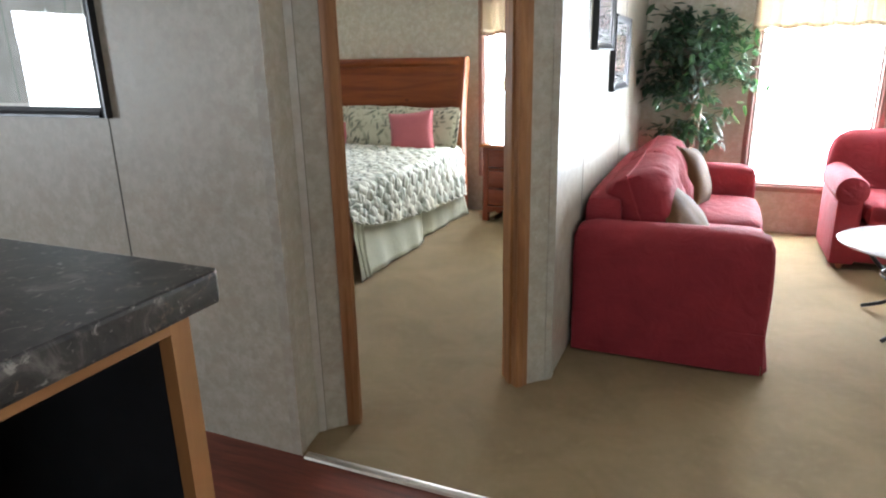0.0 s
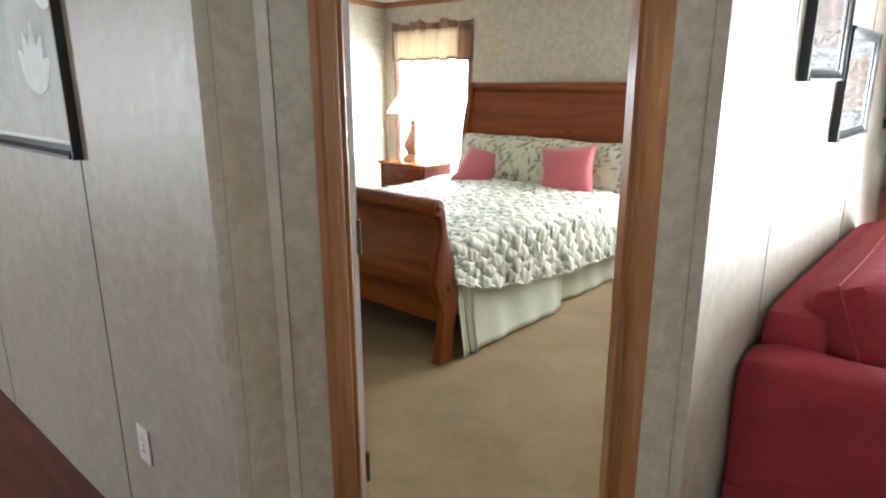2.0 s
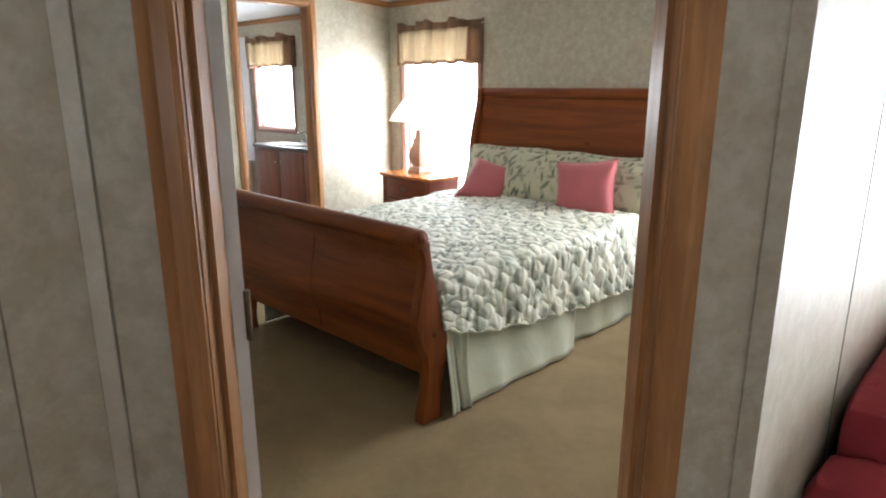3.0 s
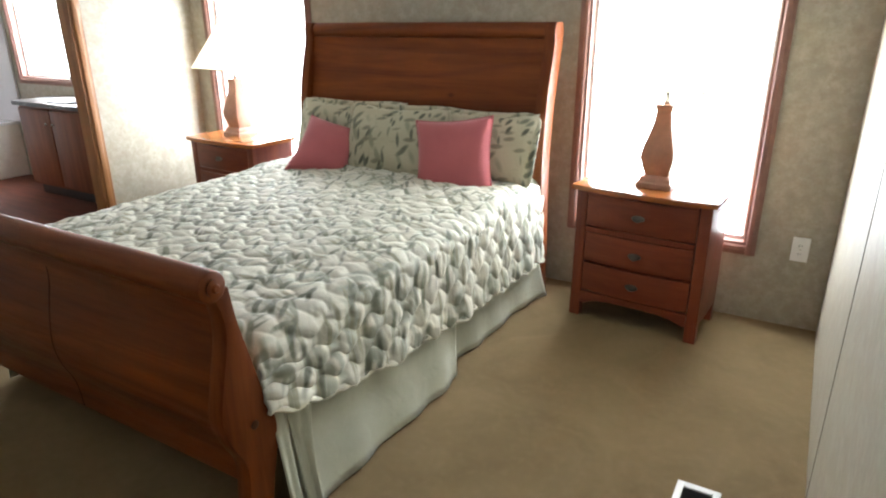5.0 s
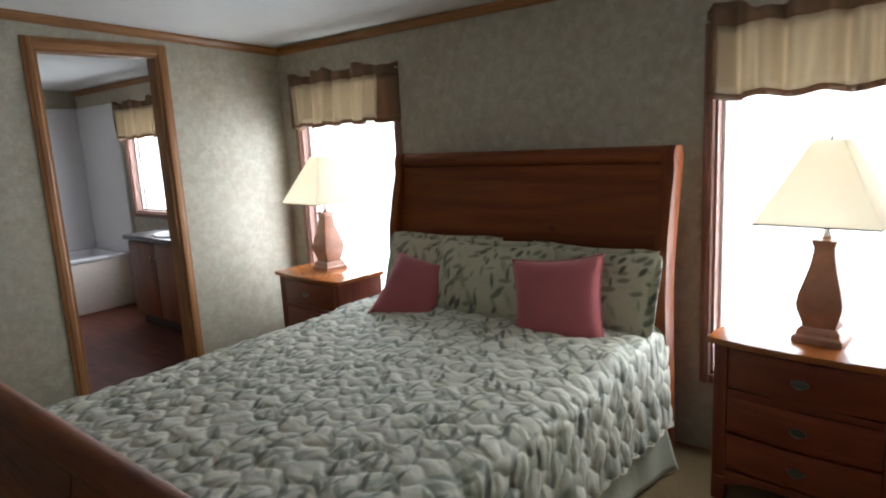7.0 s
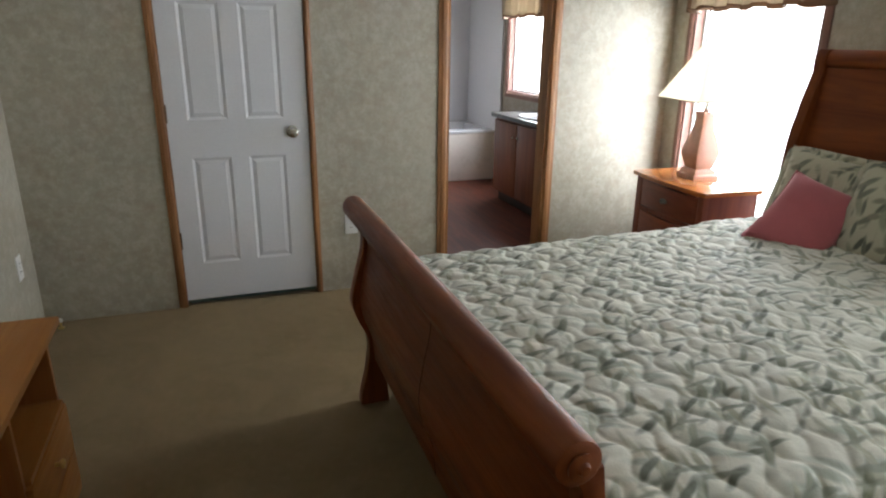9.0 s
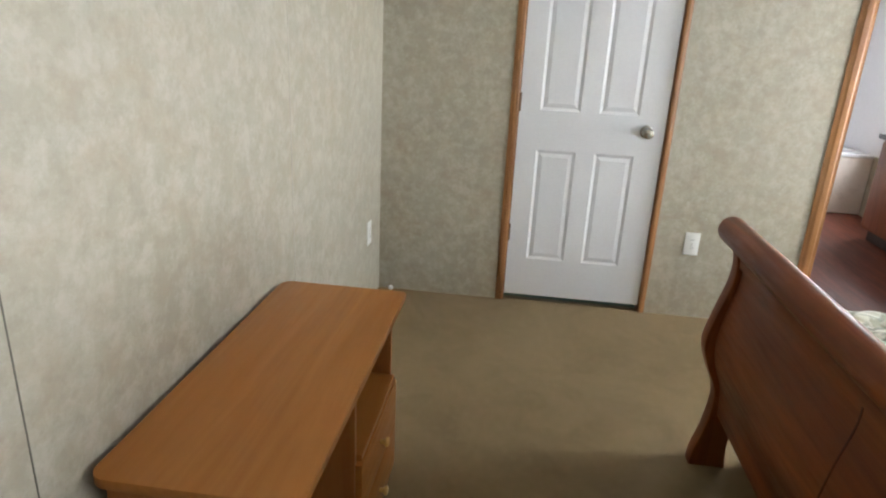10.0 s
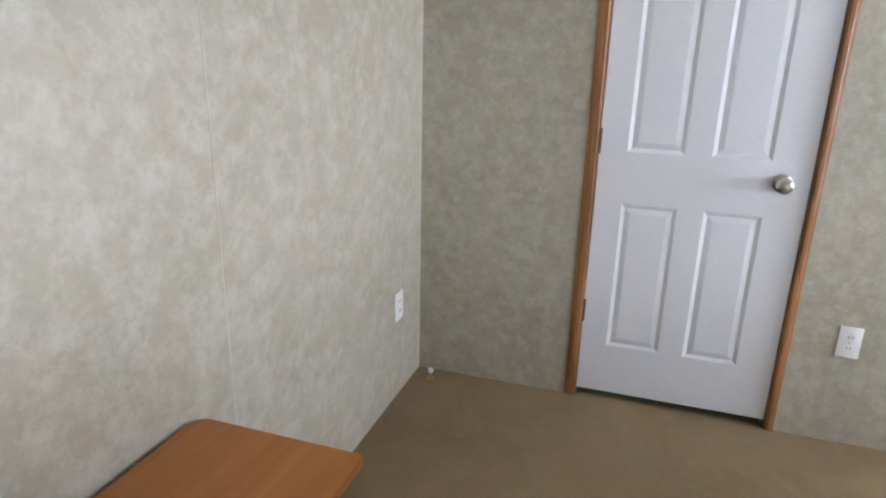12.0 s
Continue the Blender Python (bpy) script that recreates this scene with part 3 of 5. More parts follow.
def cushion_bm(w, h, t, p=2.6, corner=0.05, n=26, sag=0.0, seed=1, flange=0.0, lump=0.006):
    """A stuffed cushion in the x, z plane, thickness along y: full in the middle, thin at the seam, corners drawn out."""
    bm = bmesh.new()
    sides = []
    for sgn in (-1, 1):
        g = []
        for i in range(n + 1):
            row = []
            for j in range(n + 1):
                u, v = 2 * j / n - 1, 2 * i / n - 1
                pinch = 1 - corner * (1 - abs(u) ** 2) * abs(v) ** 2 - 0.0
                pinch2 = 1 - corner * (1 - abs(v) ** 2) * abs(u) ** 2
                fu, fv = max(0.0, 1 - abs(u) ** p), max(0.0, 1 - abs(v) ** p)
                q = (fu * fv) ** 0.42
                x, z = u * w / 2 * pinch2, v * h / 2 * pinch
                d = t / 2 * q + lump * q * noise.noise((x * 9 + seed, z * 9, seed * 3.1 + sgn))
                zz = z - sag * (1 - u * u) * (v + 1) / 2
                row.append((x, sgn * d, zz))
            g.append(row)
        sides.append(g)
    front = [[bm.verts.new(c) for c in r] for r in sides[0]]
    back = [[front[i][j] if i in (0, n) or j in (0, n) else bm.verts.new(sides[1][i][j]) for j in range(n + 1)] for i in range(n + 1)]
    for i in range(n):
        for j in range(n):
            bm.faces.new((front[i][j], front[i][j + 1], front[i + 1][j + 1], front[i + 1][j]))
            bm.faces.new((back[i][j], back[i + 1][j], back[i + 1][j + 1], back[i][j + 1]))
    bmesh.ops.recalc_face_normals(bm, faces=bm.faces[:])
    return bm


def piping_loop(w, h, corner, r, n=16):
    """A cord along a cushion's seam."""
    pts = []
    for k in range(4 * n + 1):
        s, f = (k // n) % 4, (k % n) / n
        u, v = [(-1 + 2 * f, -1), (1, -1 + 2 * f), (1 - 2 * f, 1), (-1, 1 - 2 * f)][s]
        x = u * w / 2 * (1 - corner * (1 - v * v) * u * u)
        z = v * h / 2 * (1 - corner * (1 - u * u) * v * v)
        pts.append((x, 0, z))
    return bm_tube(pts, r, 6)


def throw_pillow(name, m, w, h, t, material, label, cord=None, seed=1, corner=0.10):
    root = thing(name, m, label, "pillow")
    part("cover", cushion_bm(w, h, t, 2.4, corner, 24, 0.0, seed), material, root)
    part("piping", piping_loop(w, h, corner, 0.004), cord or material, root)
    return root


SAGE = leaf_print("leaf_print_quilt", (0.60, 0.59, 0.49), 0.15, 1.35, 0.78, 0.72, False, 0.75, 0.0, 1.15)
SHAM = leaf_print("leaf_print_sham", (0.48, 0.455, 0.33), 0.3, 0.95, 0.55, 0.78, True, 1.25, 0.06, 0.95)
SKIRT = fabric("sage_sateen", (0.46, 0.47, 0.36), 0.55, 500, 0.08, 0.3, 0.25)
PINK = fabric("rose_linen", (0.43, 0.115, 0.125), 0.85, 350, 0.08)
SHEET = fabric("white_sheet", (0.7, 0.7, 0.66), 0.8)

# ---- sleigh bed
BX0, BX1 = -3.45, -1.87
bed = thing("sleigh_bed", pose((BX0 + BX1) / 2, 0, 0, 0, 0, 0), "honey pine sleigh bed with curved head and foot on carpet", "bed")
BW = (BX1 - BX0) / 2


def smooth_line(pts, n=8):
    """A rounded line through points (Catmull-Rom)."""
    out = []
    for i in range(len(pts) - 1):
        p0, p1, p2, p3 = pts[max(i - 1, 0)], pts[i], pts[i + 1], pts[min(i + 2, len(pts) - 1)]
        for k in range(n):
            t = k / n
            out.append(tuple(0.5 * (2 * b + (c - a) * t + (2 * a - 5 * b + 4 * c - d) * t * t + (3 * b - a - 3 * c + d) * t ** 3) for a, b, c, d in zip(p0, p1, p2, p3)))
    out.append(pts[-1])
    return out


# foot end: y of the outer (camera) side and of the bed side at each height
foot_out = [(3.488, 0.0), (3.492, 0.05), (3.513, 0.14), (3.525, 0.24), (3.518, 0.30), (3.486, 0.37), (3.464, 0.45), (3.482, 0.55), (3.507, 0.65), (3.510, 0.72), (3.495, 0.77), (3.470, 0.80)]
foot_in = [(3.535, 0.80), (3.550, 0.70), (3.575, 0.60), (3.604, 0.48), (3.636, 0.375), (3.634, 0.29), (3.608, 0.18), (3.596, 0.09), (3.604, 0.0)]
foot_profile = smooth_line(foot_out, 5) + smooth_line(foot_in, 5)
for x in (-BW, BW - 0.052):
    post = part("foot_post", bm_prism(foot_profile, 0.052, "X", x, 0.004), PINE_Z, bed, smooth=True)
    part("bolt_cover", bm_move(bm_lathe([(0.001, -0.003), (0.013, -0.003), (0.013, 0.002), (0.009, 0.004), (0.001, 0.004)], 14, "X"),
                               Matrix.Translation((x + (0.052 if x > 0 else 0.0), 3.562, 0.395))), wood("dark_plug", (0.05, 0.02, 0.01), (0.10, 0.04, 0.02), "X"), post, "dark round bolt cover")


def curved_panel(profile, x0, x1, thick, material, name, parent, label=""):
    """A board that follows a curve of (y, z) from x0 to x1."""
    rows = []
    for (y, z) in profile:
        rows.append([(x0, y, z), (x1, y, z)])
    bm = bmesh.new()
    a = [[bm.verts.new(p) for p in r] for r in rows]
    b = [[bm.verts.new((p[0], p[1] + thick, p[2])) for p in r] for r in rows]
    for i in range(len(a) - 1):
        bm.faces.new((a[i][0], a[i][1], a[i + 1][1], a[i + 1][0]))
        bm.faces.new((b[i][0], b[i + 1][0], b[i + 1][1], b[i][1]))
        for k in (0, 1):
            bm.faces.new((a[i][k], a[i + 1][k], b[i + 1][k], b[i][k]))
    for g in ((a[0], b[0]), (a[-1], b[-1])):
        bm.faces.new((g[0][0], g[0][1], g[1][1], g[1][0]))
    bmesh.ops.recalc_face_normals(bm, faces=bm.faces[:])
    return part(name, bm, material, parent, label)


foot_curve = smooth_line([(3.545, 0.20), (3.535, 0.30), (3.506, 0.38), (3.494, 0.46), (3.506, 0.56), (3.526, 0.66), (3.524, 0.73), (3.512, 0.78)], 6)
curved_panel(foot_curve, -BW + 0.052, BW - 0.052, 0.022, PINE_X, "foot_panel", bed)
curved_panel([(y - 0.0015, z) for y, z in foot_curve if z < 0.72], -0.0025, 0.0025, 0.004, wood("groove_wood", (0.06, 0.015, 0.005), (0.10, 0.028, 0.009), "Z", 0.6), "centre_groove", bed, "dark vertical groove")
curved_panel([(y - 0.010, z) for y, z in foot_curve if z > 0.70], -BW + 0.052, BW - 0.052, 0.012, PINE_X, "top_board", bed)
roll = part("top_roll", bm_move(bm_lathe([(0.001, -BW - 0.004), (0.032, -BW - 0.004), (0.039, -BW), (0.041, -BW + 0.01), (0.041, BW - 0.01), (0.039, BW), (0.032, BW + 0.004), (0.001, BW + 0.004)], 24, "X"), Matrix.Translation((0, 3.489, 0.815))), PINE_X, bed)
for x, sgn in ((-BW, -1), (BW, 1)):
    part("rosette", bm_move(bm_lathe([(0.001, 0.0), (0.022, 0.0), (0.024, 0.006), (0.012, 0.009), (0.008, 0.014), (0.001, 0.015)], 16, "X"),
                            Matrix.Translation((x + sgn * 0.004, 3.489, 0.815)) @ Matrix.Diagonal((sgn, 1, 1, 1))), PINE_Z, roll)

# head end
head_front = [(5.585, 0.0), (5.57, 0.20), (5.555, 0.40), (5.535, 0.60), (5.530, 0.78), (5.545, 0.98), (5.585, 1.16), (5.620, 1.28), (5.618, 1.345), (5.640, 1.385)]
head_back = [(5.715, 1.385), (5.735, 1.34), (5.72, 1.26), (5.68, 1.10), (5.645, 0.92), (5.63, 0.72), (5.64, 0.50), (5.66, 0.25), (5.67, 0.0)]
head_profile = smooth_line(head_front, 5) + smooth_line(head_back, 5)
for x in (-BW, BW - 0.055):
    part("head_post", bm_prism(head_profile, 0.055, "X", x, 0.004), PINE_Z, bed)
head_curve = smooth_line([(5.60, 0.25), (5.580, 0.50), (5.575, 0.76), (5.590, 0.98), (5.625, 1.16), (5.650, 1.25), (5.655, 1.34)], 7)
curved_panel(head_curve, -BW + 0.055, BW - 0.055, 0.022, PINE_X, "head_panel", bed)
hf = [(y - 0.013, z) for y, z in head_curve]
curved_panel([p for p in hf if 1.20 < p[1] < 1.31], -BW + 0.055, BW - 0.055, 0.0145, PINE_X, "top_board", bed)
part("top_roll", bm_move(bm_lathe([(0.001, -BW - 0.003), (0.034, -BW - 0.003), (0.042, -BW + 0.004), (0.042, BW - 0.004), (0.034, BW + 0.003), (0.001, BW + 0.003)], 24, "X"), Matrix.Translation((0, 5.676, 1.343))), PINE_X, bed)
for x in (-BW + 0.075, BW - 0.10):
    part("side_rail", bm_box(x, 3.57, 0.20, x + 0.025, 5.58, 0.36, 0.004), PINE_X, bed)

# mattress
mattress = tagged(mesh_object("mattress", bm_box(BX0 + 0.07, 3.63, 0.24, BX1 - 0.09, 5.53, 0.57, 0.05, 3), SHEET, True), "white mattress and box spring under the quilt", "mattress")

# quilt: puffs between stitched seams, dropping over both sides
def quilt():
    rng = np.random.RandomState(5)
    top, r = 0.607, 0.07
    half = BW - 0.008
    L = 2 * half
    ny, nx = 300, 380
    side = 0.36
    total = L - 2 * r + math.pi * r + 2 * (side - r)
    us = np.linspace(0, total, nx)
    vs = np.linspace(0, 1.97, ny)
    # stitch lines that wave across the bed, neighbours in opposite phase, so that the puffs are lens-shaped
    pitch, amp, period = 0.074, 0.019, 0.128
    count = int(2.0 / pitch) + 6
    lines = []
    for i in range(count):
        ph = math.pi * (i % 2) + rng.uniform(-1.1, 1.1)
        slow = 0.010 * np.sin(us * rng.uniform(3, 9) + rng.uniform(0, 6)) + rng.uniform(-0.008, 0.008)
        lines.append((i - 2) * pitch + amp * rng.uniform(0.75, 1.1) * np.sin(us * 2 * math.pi / period + ph + 0.9 * np.sin(us * 2.3 + i)) + slow)
    lines = np.array(lines)
    # on the drops the stitch lines run along the bed instead
    drop_count = int(total / pitch) + 4
    drops = []
    for i in range(drop_count):
        ph = math.pi * (i % 2) + rng.uniform(-0.8, 0.8)
        drops.append((i - 1) * pitch + amp * rng.uniform(0.75, 1.1) * np.sin(vs * 2 * math.pi / period + ph + 0.9 * np.sin(vs * 2.1 + i)) + rng.uniform(-0.005, 0.005))
    drops = np.array(drops)
    side_part = (us < side - r + 0.04) | (us > total - side + r - 0.04)
    rows = []
    for iv, v in enumerate(vs):
        y = 3.602 + v
        below = np.clip((lines <= v).sum(axis=0) - 1, 0, count - 2)
        lo = np.take_along_axis(lines, below[None, :], 0)[0]
        hi = np.take_along_axis(lines, below[None, :] + 1, 0)[0]
        gap = np.clip(hi - lo, 0.01, 0.13)
        rel = np.clip((v - lo) / gap, 0, 1)
        puff = 0.0074 * (4 * rel * (1 - rel)) ** 0.6 * np.clip(gap / pitch, 0.3, 1.3) - 0.0033
        level = np.sort(drops[:, iv])
        at_l = np.clip(np.searchsorted(level, us) - 1, 0, drop_count - 2)
        gap2 = np.clip(level[at_l + 1] - level[at_l], 0.01, 0.13)
        rel2 = np.clip((us - level[at_l]) / gap2, 0, 1)
        puff2 = 0.010 * (4 * rel2 * (1 - rel2)) ** 0.6 * np.clip(gap2 / pitch, 0.3, 1.3) - 0.0045
        puff = np.where(side_part, puff2, puff)
        row = []
        drop = float(np.interp(y, (3.60, 3.72, 3.89, 4.25, 4.64, 5.31, 5.58), (0.195, 0.235, 0.285, 0.335, 0.37, 0.40, 0.41)))
        for k, u in enumerate(us):
            s1 = side - r
            flat = s1 < u < total - s1
            a1, b1 = u * 8 + 0.9 * math.sin(v * 13) + v * 5, v * 19 + 0.8 * math.sin(u * 11) - u * 3
            wr = 0.0046 * abs(noise.noise((a1, b1, 7.0))) ** 0.75 + 0.0022 * noise.noise((u * 30 - v * 9, v * 13 + u * 4, 3.0))
            if not flat:
                wr += 0.0012 * noise.noise((u * 9, v * 30 + 3 * math.sin(u * 13), 5.0))
            d = puff[k] + wr - 0.003
            if u < s1:
                g = 1 - u / s1
                x, z, n0, n1 = -half, (top - r) - g * (drop - r), -1.0, 0.0
                x -= 0.02 * g * g + 0.02 * g * noise.noise((v * 6, 1.0, 2.0))
            elif u < s1 + math.pi * r / 2:
                a = (u - s1) / r
                x, z, n0, n1 = -half + r - r * math.cos(a), top - r + r * math.sin(a), -math.cos(a), math.sin(a)
            elif u < s1 + math.pi * r / 2 + L - 2 * r:
                q = u - s1 - math.pi * r / 2
                x, z, n0, n1 = -half + r + q, top, 0.0, 1.0
            elif u < s1 + math.pi * r + L - 2 * r:
                a = (u - s1 - math.pi * r / 2 - (L - 2 * r)) / r
                x, z, n0, n1 = half - r + r * math.sin(a), top - r + r * math.cos(a), math.sin(a), math.cos(a)
            else:
                g = (u - (total - s1)) / s1
                x, z, n0, n1 = half, (top - r) - g * (drop - r), 1.0, 0.0
                x += 0.024 * g * g + 0.03 * g * noise.noise((v * 6, 4.0, 9.0))
                z += 0.006 * g * math.sin(v * 43 + 2 * math.sin(v * 7))
            # the top crowns slightly, and rises over the pillows' foot
            if n1 > 0.2:
                z += 0.018 * (1 - (x / half) ** 2) + 0.012 * noise.noise((x * 2.0, v * 2.0, 1.0))
                if v > 1.35:
                    z += 0.02 * min(1, (v - 1.35) / 0.2)
            if v < 0.06 and n1 > 0.2:
                z -= 0.05 * (1 - v / 0.06) ** 2
            row.append(((BX0 + BX1) / 2 + x + n0 * d, y, z + n1 * d))
        rows.append(row)
    return rows


quilt_rows = quilt()
q = grid_mesh("quilt", quilt_rows, SAGE, None, "", 0.012)
for col, nm in ((0, "binding"), (-1, "binding")):
    part(nm, bm_tube([r[col] for r in quilt_rows[::2]], 0.008, 6), fabric("quilt_binding", (0.58, 0.56, 0.44), 0.7), q, "cream stitched hem binding")
tagged(q, "cream quilt printed with sage leaves, tucked over the bed", "quilt")


# bed skirt: side panels with a split, and corner flaps
def skirt_panel(y0, y1, x0, x1, z_top0, z_top1, seed, amp=0.012, n=60, toward=1, flare=0.02, slant=0.0, kick=0.0):
    """A hanging panel; flare: how far the foot stands out, slant: how far its far edge runs back, kick: an end that swings out."""
    rows = []
    for i in range(15):
        f = i / 14
        row = []
        for j in range(n + 1):
            g = j / n
            y = y0 + (y1 - y0) * g - slant * f * g ** 3
            xb = x0 + (x1 - x0) * g
            fold = amp * (0.25 + f) * (math.sin(g * 9 + seed) + 0.6 * math.sin(g * 23 + seed * 2) + 1.6 * noise.noise((y * 7, f * 1.3, seed)))
            zt = z_top0 + (z_top1 - z_top0) * g
            out = flare * f ** 1.4 + kick * f * g ** 7
            row.append((xb + toward * (fold + out), y, zt * (1 - f) + 0.010 + 0.012 * kick / 0.06 * f * g ** 7 + 0.006 * noise.noise((y * 12, 2.0, seed)) * f))
        rows.append(row)
    return rows


skirt = thing("bed_skirt", pose(0, 0, 0), "sage green sateen bed skirt hanging to the carpet", "bed skirt")
grid_mesh("side_panel", skirt_panel(3.70, 4.74, -1.912, -1.902, 0.44, 0.40, 1.0, 0.007, 80, 1, 0.072, 0.14), SKIRT, skirt, "", 0.004)
grid_mesh("side_panel", skirt_panel(4.60, 5.52, -1.930, -1.905, 0.40, 0.38, 4.0, 0.006, 80, 1, 0.035, 0.0, 0.06), SKIRT, skirt, "", 0.004)
grid_mesh("corner_flap", skirt_panel(3.630, 3.80, -1.896, -1.886, 0.45, 0.44, 7.0, 0.013, 30, 1, 0.048, 0.05), SKIRT, skirt, "", 0.004)
grid_mesh("side_panel", skirt_panel(3.66, 4.62, -3.40, -3.43, 0.38, 0.36, 2.0, 0.012, 40, -1), SKIRT, skirt, "", 0.004)
grid_mesh("side_panel", skirt_panel(4.64, 5.50, -3.40, -3.43, 0.36, 0.34, 3.0, 0.012, 40, -1), SKIRT, skirt, "", 0.004)


def sham(name, m, w, h, t, material, label, seed):
    """A bed pillow in a case with a flat flange round it."""
    root = thing(name, m, label, "pillow", "pillows against the headboard")
    part("case", cushion_bm(w, h, t, 2.2, 0.03, 26, 0.03, seed, 0, 0.014), material, root)
    rows = []
    n = 120
    for i, grow in enumerate((0.94, 1.0, 1.06)):
        row = []
        for k in range(n):
            a = 2 * math.pi * k / n
            c, s = math.cos(a), math.sin(a)
            u, v = math.copysign(abs(c) ** 0.32, c), math.copysign(abs(s) ** 0.32, s)
            row.append((u * w / 2 * grow, 0.004 * i * math.sin(k * 0.31 + seed), v * h / 2 * (1 + (grow - 1) * w / h) - (0.03 * (1 - u * u) if v > 0 else 0)))
        rows.append(row)
    grid_mesh("flange", rows, material, root, "", 0.004, True)
    return root


sham("pillow", pose(-3.02, 5.47, 0.795, -18, 0, 3), 0.70, 0.37, 0.13, SHAM, "leaf-print pillow leaning on the headboard behind others", 2)
sham("pillow", pose(-2.20, 5.475, 0.79, -18, 0, -3), 0.62, 0.37, 0.13, SHAM, "leaf-print pillow leaning on the headboard beside a rose cushion", 5)
sham("pillow", pose(-2.66, 5.385, 0.792, -22, 0, 0), 0.62, 0.40, 0.14, SHAM, "leaf-print pillow standing between two rose cushions", 8)
throw_pillow("cushion", pose(-2.245, 5.295, 0.758, -18, -6, 10), 0.41, 0.385, 0.14, PINK, "square rose-red cushion leaning on leaf-print pillows", None, 3)
throw_pillow("cushion", pose(-3.045, 5.275, 0.722, -46, 16, 22), 0.32, 0.38, 0.14, PINK, "square rose-red cushion tilted against leaf-print pillows", None, 6)



# ---- nightstands
NS_TOP = wood("pine_top", (0.26, 0.075, 0.018), (0.44, 0.15, 0.038), "X", 0.16, 1, 0.6)
NS_X = wood("cherry_stain", (0.125, 0.024, 0.011), (0.24, 0.055, 0.024), "X", 0.34)
NS_Z = wood("cherry_stain_z", (0.125, 0.024, 0.011), (0.24, 0.055, 0.024), "Z", 0.34)
PEWTER = plain("pewter", (0.16, 0.15, 0.14), 0.4, 0.9, 0.15)


def bow(x, w, d):
    """Depth of a bowed front at x."""
    return d * (1 - (2 * x / w) ** 2)


def bowed_board(w, z0, z1, back, front, d, inset=0.0):
    pts = [(-w / 2, back), (-w / 2, front)]
    pts += [(x, front - bow(x, w, d)) for x in np.linspace(-w / 2, w / 2, 15)[1:-1]]
    pts += [(w / 2, front), (w / 2, back)]
    return bm_prism(pts, z1 - z0, "Z", z0, 0.003)


def nightstand(m, label):
    root = thing("nightstand", m, label, "nightstand", "pair of nightstands")
    w, h, dp = 0.61, 0.668, 0.34
    part("top", bowed_board(w + 0.045, h - 0.024, h, dp, -0.022, 0.030), NS_TOP, root, "glossy orange-brown top")
    part("case_side", bm_box(-w / 2, 0.004, 0.085, -w / 2 + 0.03, dp - 0.006, h - 0.024), NS_Z, root)
    part("case_side", bm_box(w / 2 - 0.03, 0.004, 0.085, w / 2, dp - 0.006, h - 0.024), NS_Z, root)
    part("back_panel", bm_box(-w / 2 + 0.03, dp - 0.02, 0.10, w / 2 - 0.03, dp - 0.008, h - 0.03), NS_X, root)
    for x in (-w / 2, w / 2 - 0.05):
        part("front_stile", bm_box(x, -0.006, 0.0, x + 0.05, 0.03, h - 0.024, 0.004), NS_Z, root)
        lean = bm_prism([(x, -0.008), (x + 0.05, -0.008), (x + 0.05, 0.035), (x, 0.035)], 0.10, "Z", 0.0, 0.003)
        part("front_foot", lean, NS_Z, root)
        part("back_foot", bm_box(x, dp - 0.05, 0.0, x + 0.05, dp - 0.006, 0.10, 0.003), NS_Z, root)
    arch = [(-w / 2 + 0.05, 0.075), (-w / 2 + 0.07, 0.075)] + [(x, 0.075 + 0.03 * (1 - (x / 0.235) ** 4)) for x in np.linspace(-0.235, 0.235, 15)] + [(w / 2 - 0.05, 0.075), (w / 2 - 0.05, 0.135), (-w / 2 + 0.05, 0.135)]
    part("apron", bm_prism(arch, 0.022, "Y", -0.012, 0.002), NS_X, root)
    iw = w - 0.108
    for z0, z1 in ((0.145, 0.287), (0.297, 0.442), (0.475, 0.628)):
        dr = part("drawer", bowed_board(iw, z0, z1, 0.30, -0.004, 0.020), NS_X, root)
        zc = (z0 + z1) / 2
        part("pull_plate", bm_move(bm_lathe([(0.001, 0.0), (0.024, 0.0), (0.022, 0.003), (0.001, 0.004)], 16, "Y"), Matrix.Translation((0, -0.0285, zc)) @ Matrix.Diagonal((1.3, 1, 0.62, 1))), PEWTER, dr, "dark pewter pull plate")
        part("pull", bm_tube([(-0.022, -0.027, zc), (-0.020, -0.038, zc - 0.006), (0, -0.042, zc - 0.013), (0.020, -0.038, zc - 0.006), (0.022, -0.027, zc)], 0.003, 8), PEWTER, dr, "dark pewter drawer pull")
    part("drawer_rail", bm_box(-iw / 2, -0.012, 0.446, iw / 2, 0.02, 0.470), NS_X, root)
    part("top_rail", bm_box(-iw / 2, -0.010, 0.630, iw / 2, 0.02, 0.6435), NS_X, root)
    return root


nightstand(pose(-1.340, 5.408, 0, 0, 0, -4.5), "three-drawer pine nightstand with a bowed front below a window")
nightstand(pose(-4.055, 5.415, 0, 0, 0, -3.0), "three-drawer pine nightstand with bowed front beside the bed")


# ---- table lamps: four-sided vase body and square coolie shade
LAMP_BODY = plain("terracotta_glaze", (0.40, 0.185, 0.115), 0.38, 0, 0.16, 22, 0.1, 0.2)
SHADE = translucent_cloth("lamp_shade_linen", (0.74, 0.69, 0.58), (0.95, 0.90, 0.79), 0.70)
BRASS = plain("brass", (0.62, 0.44, 0.18), 0.3, 1.0)


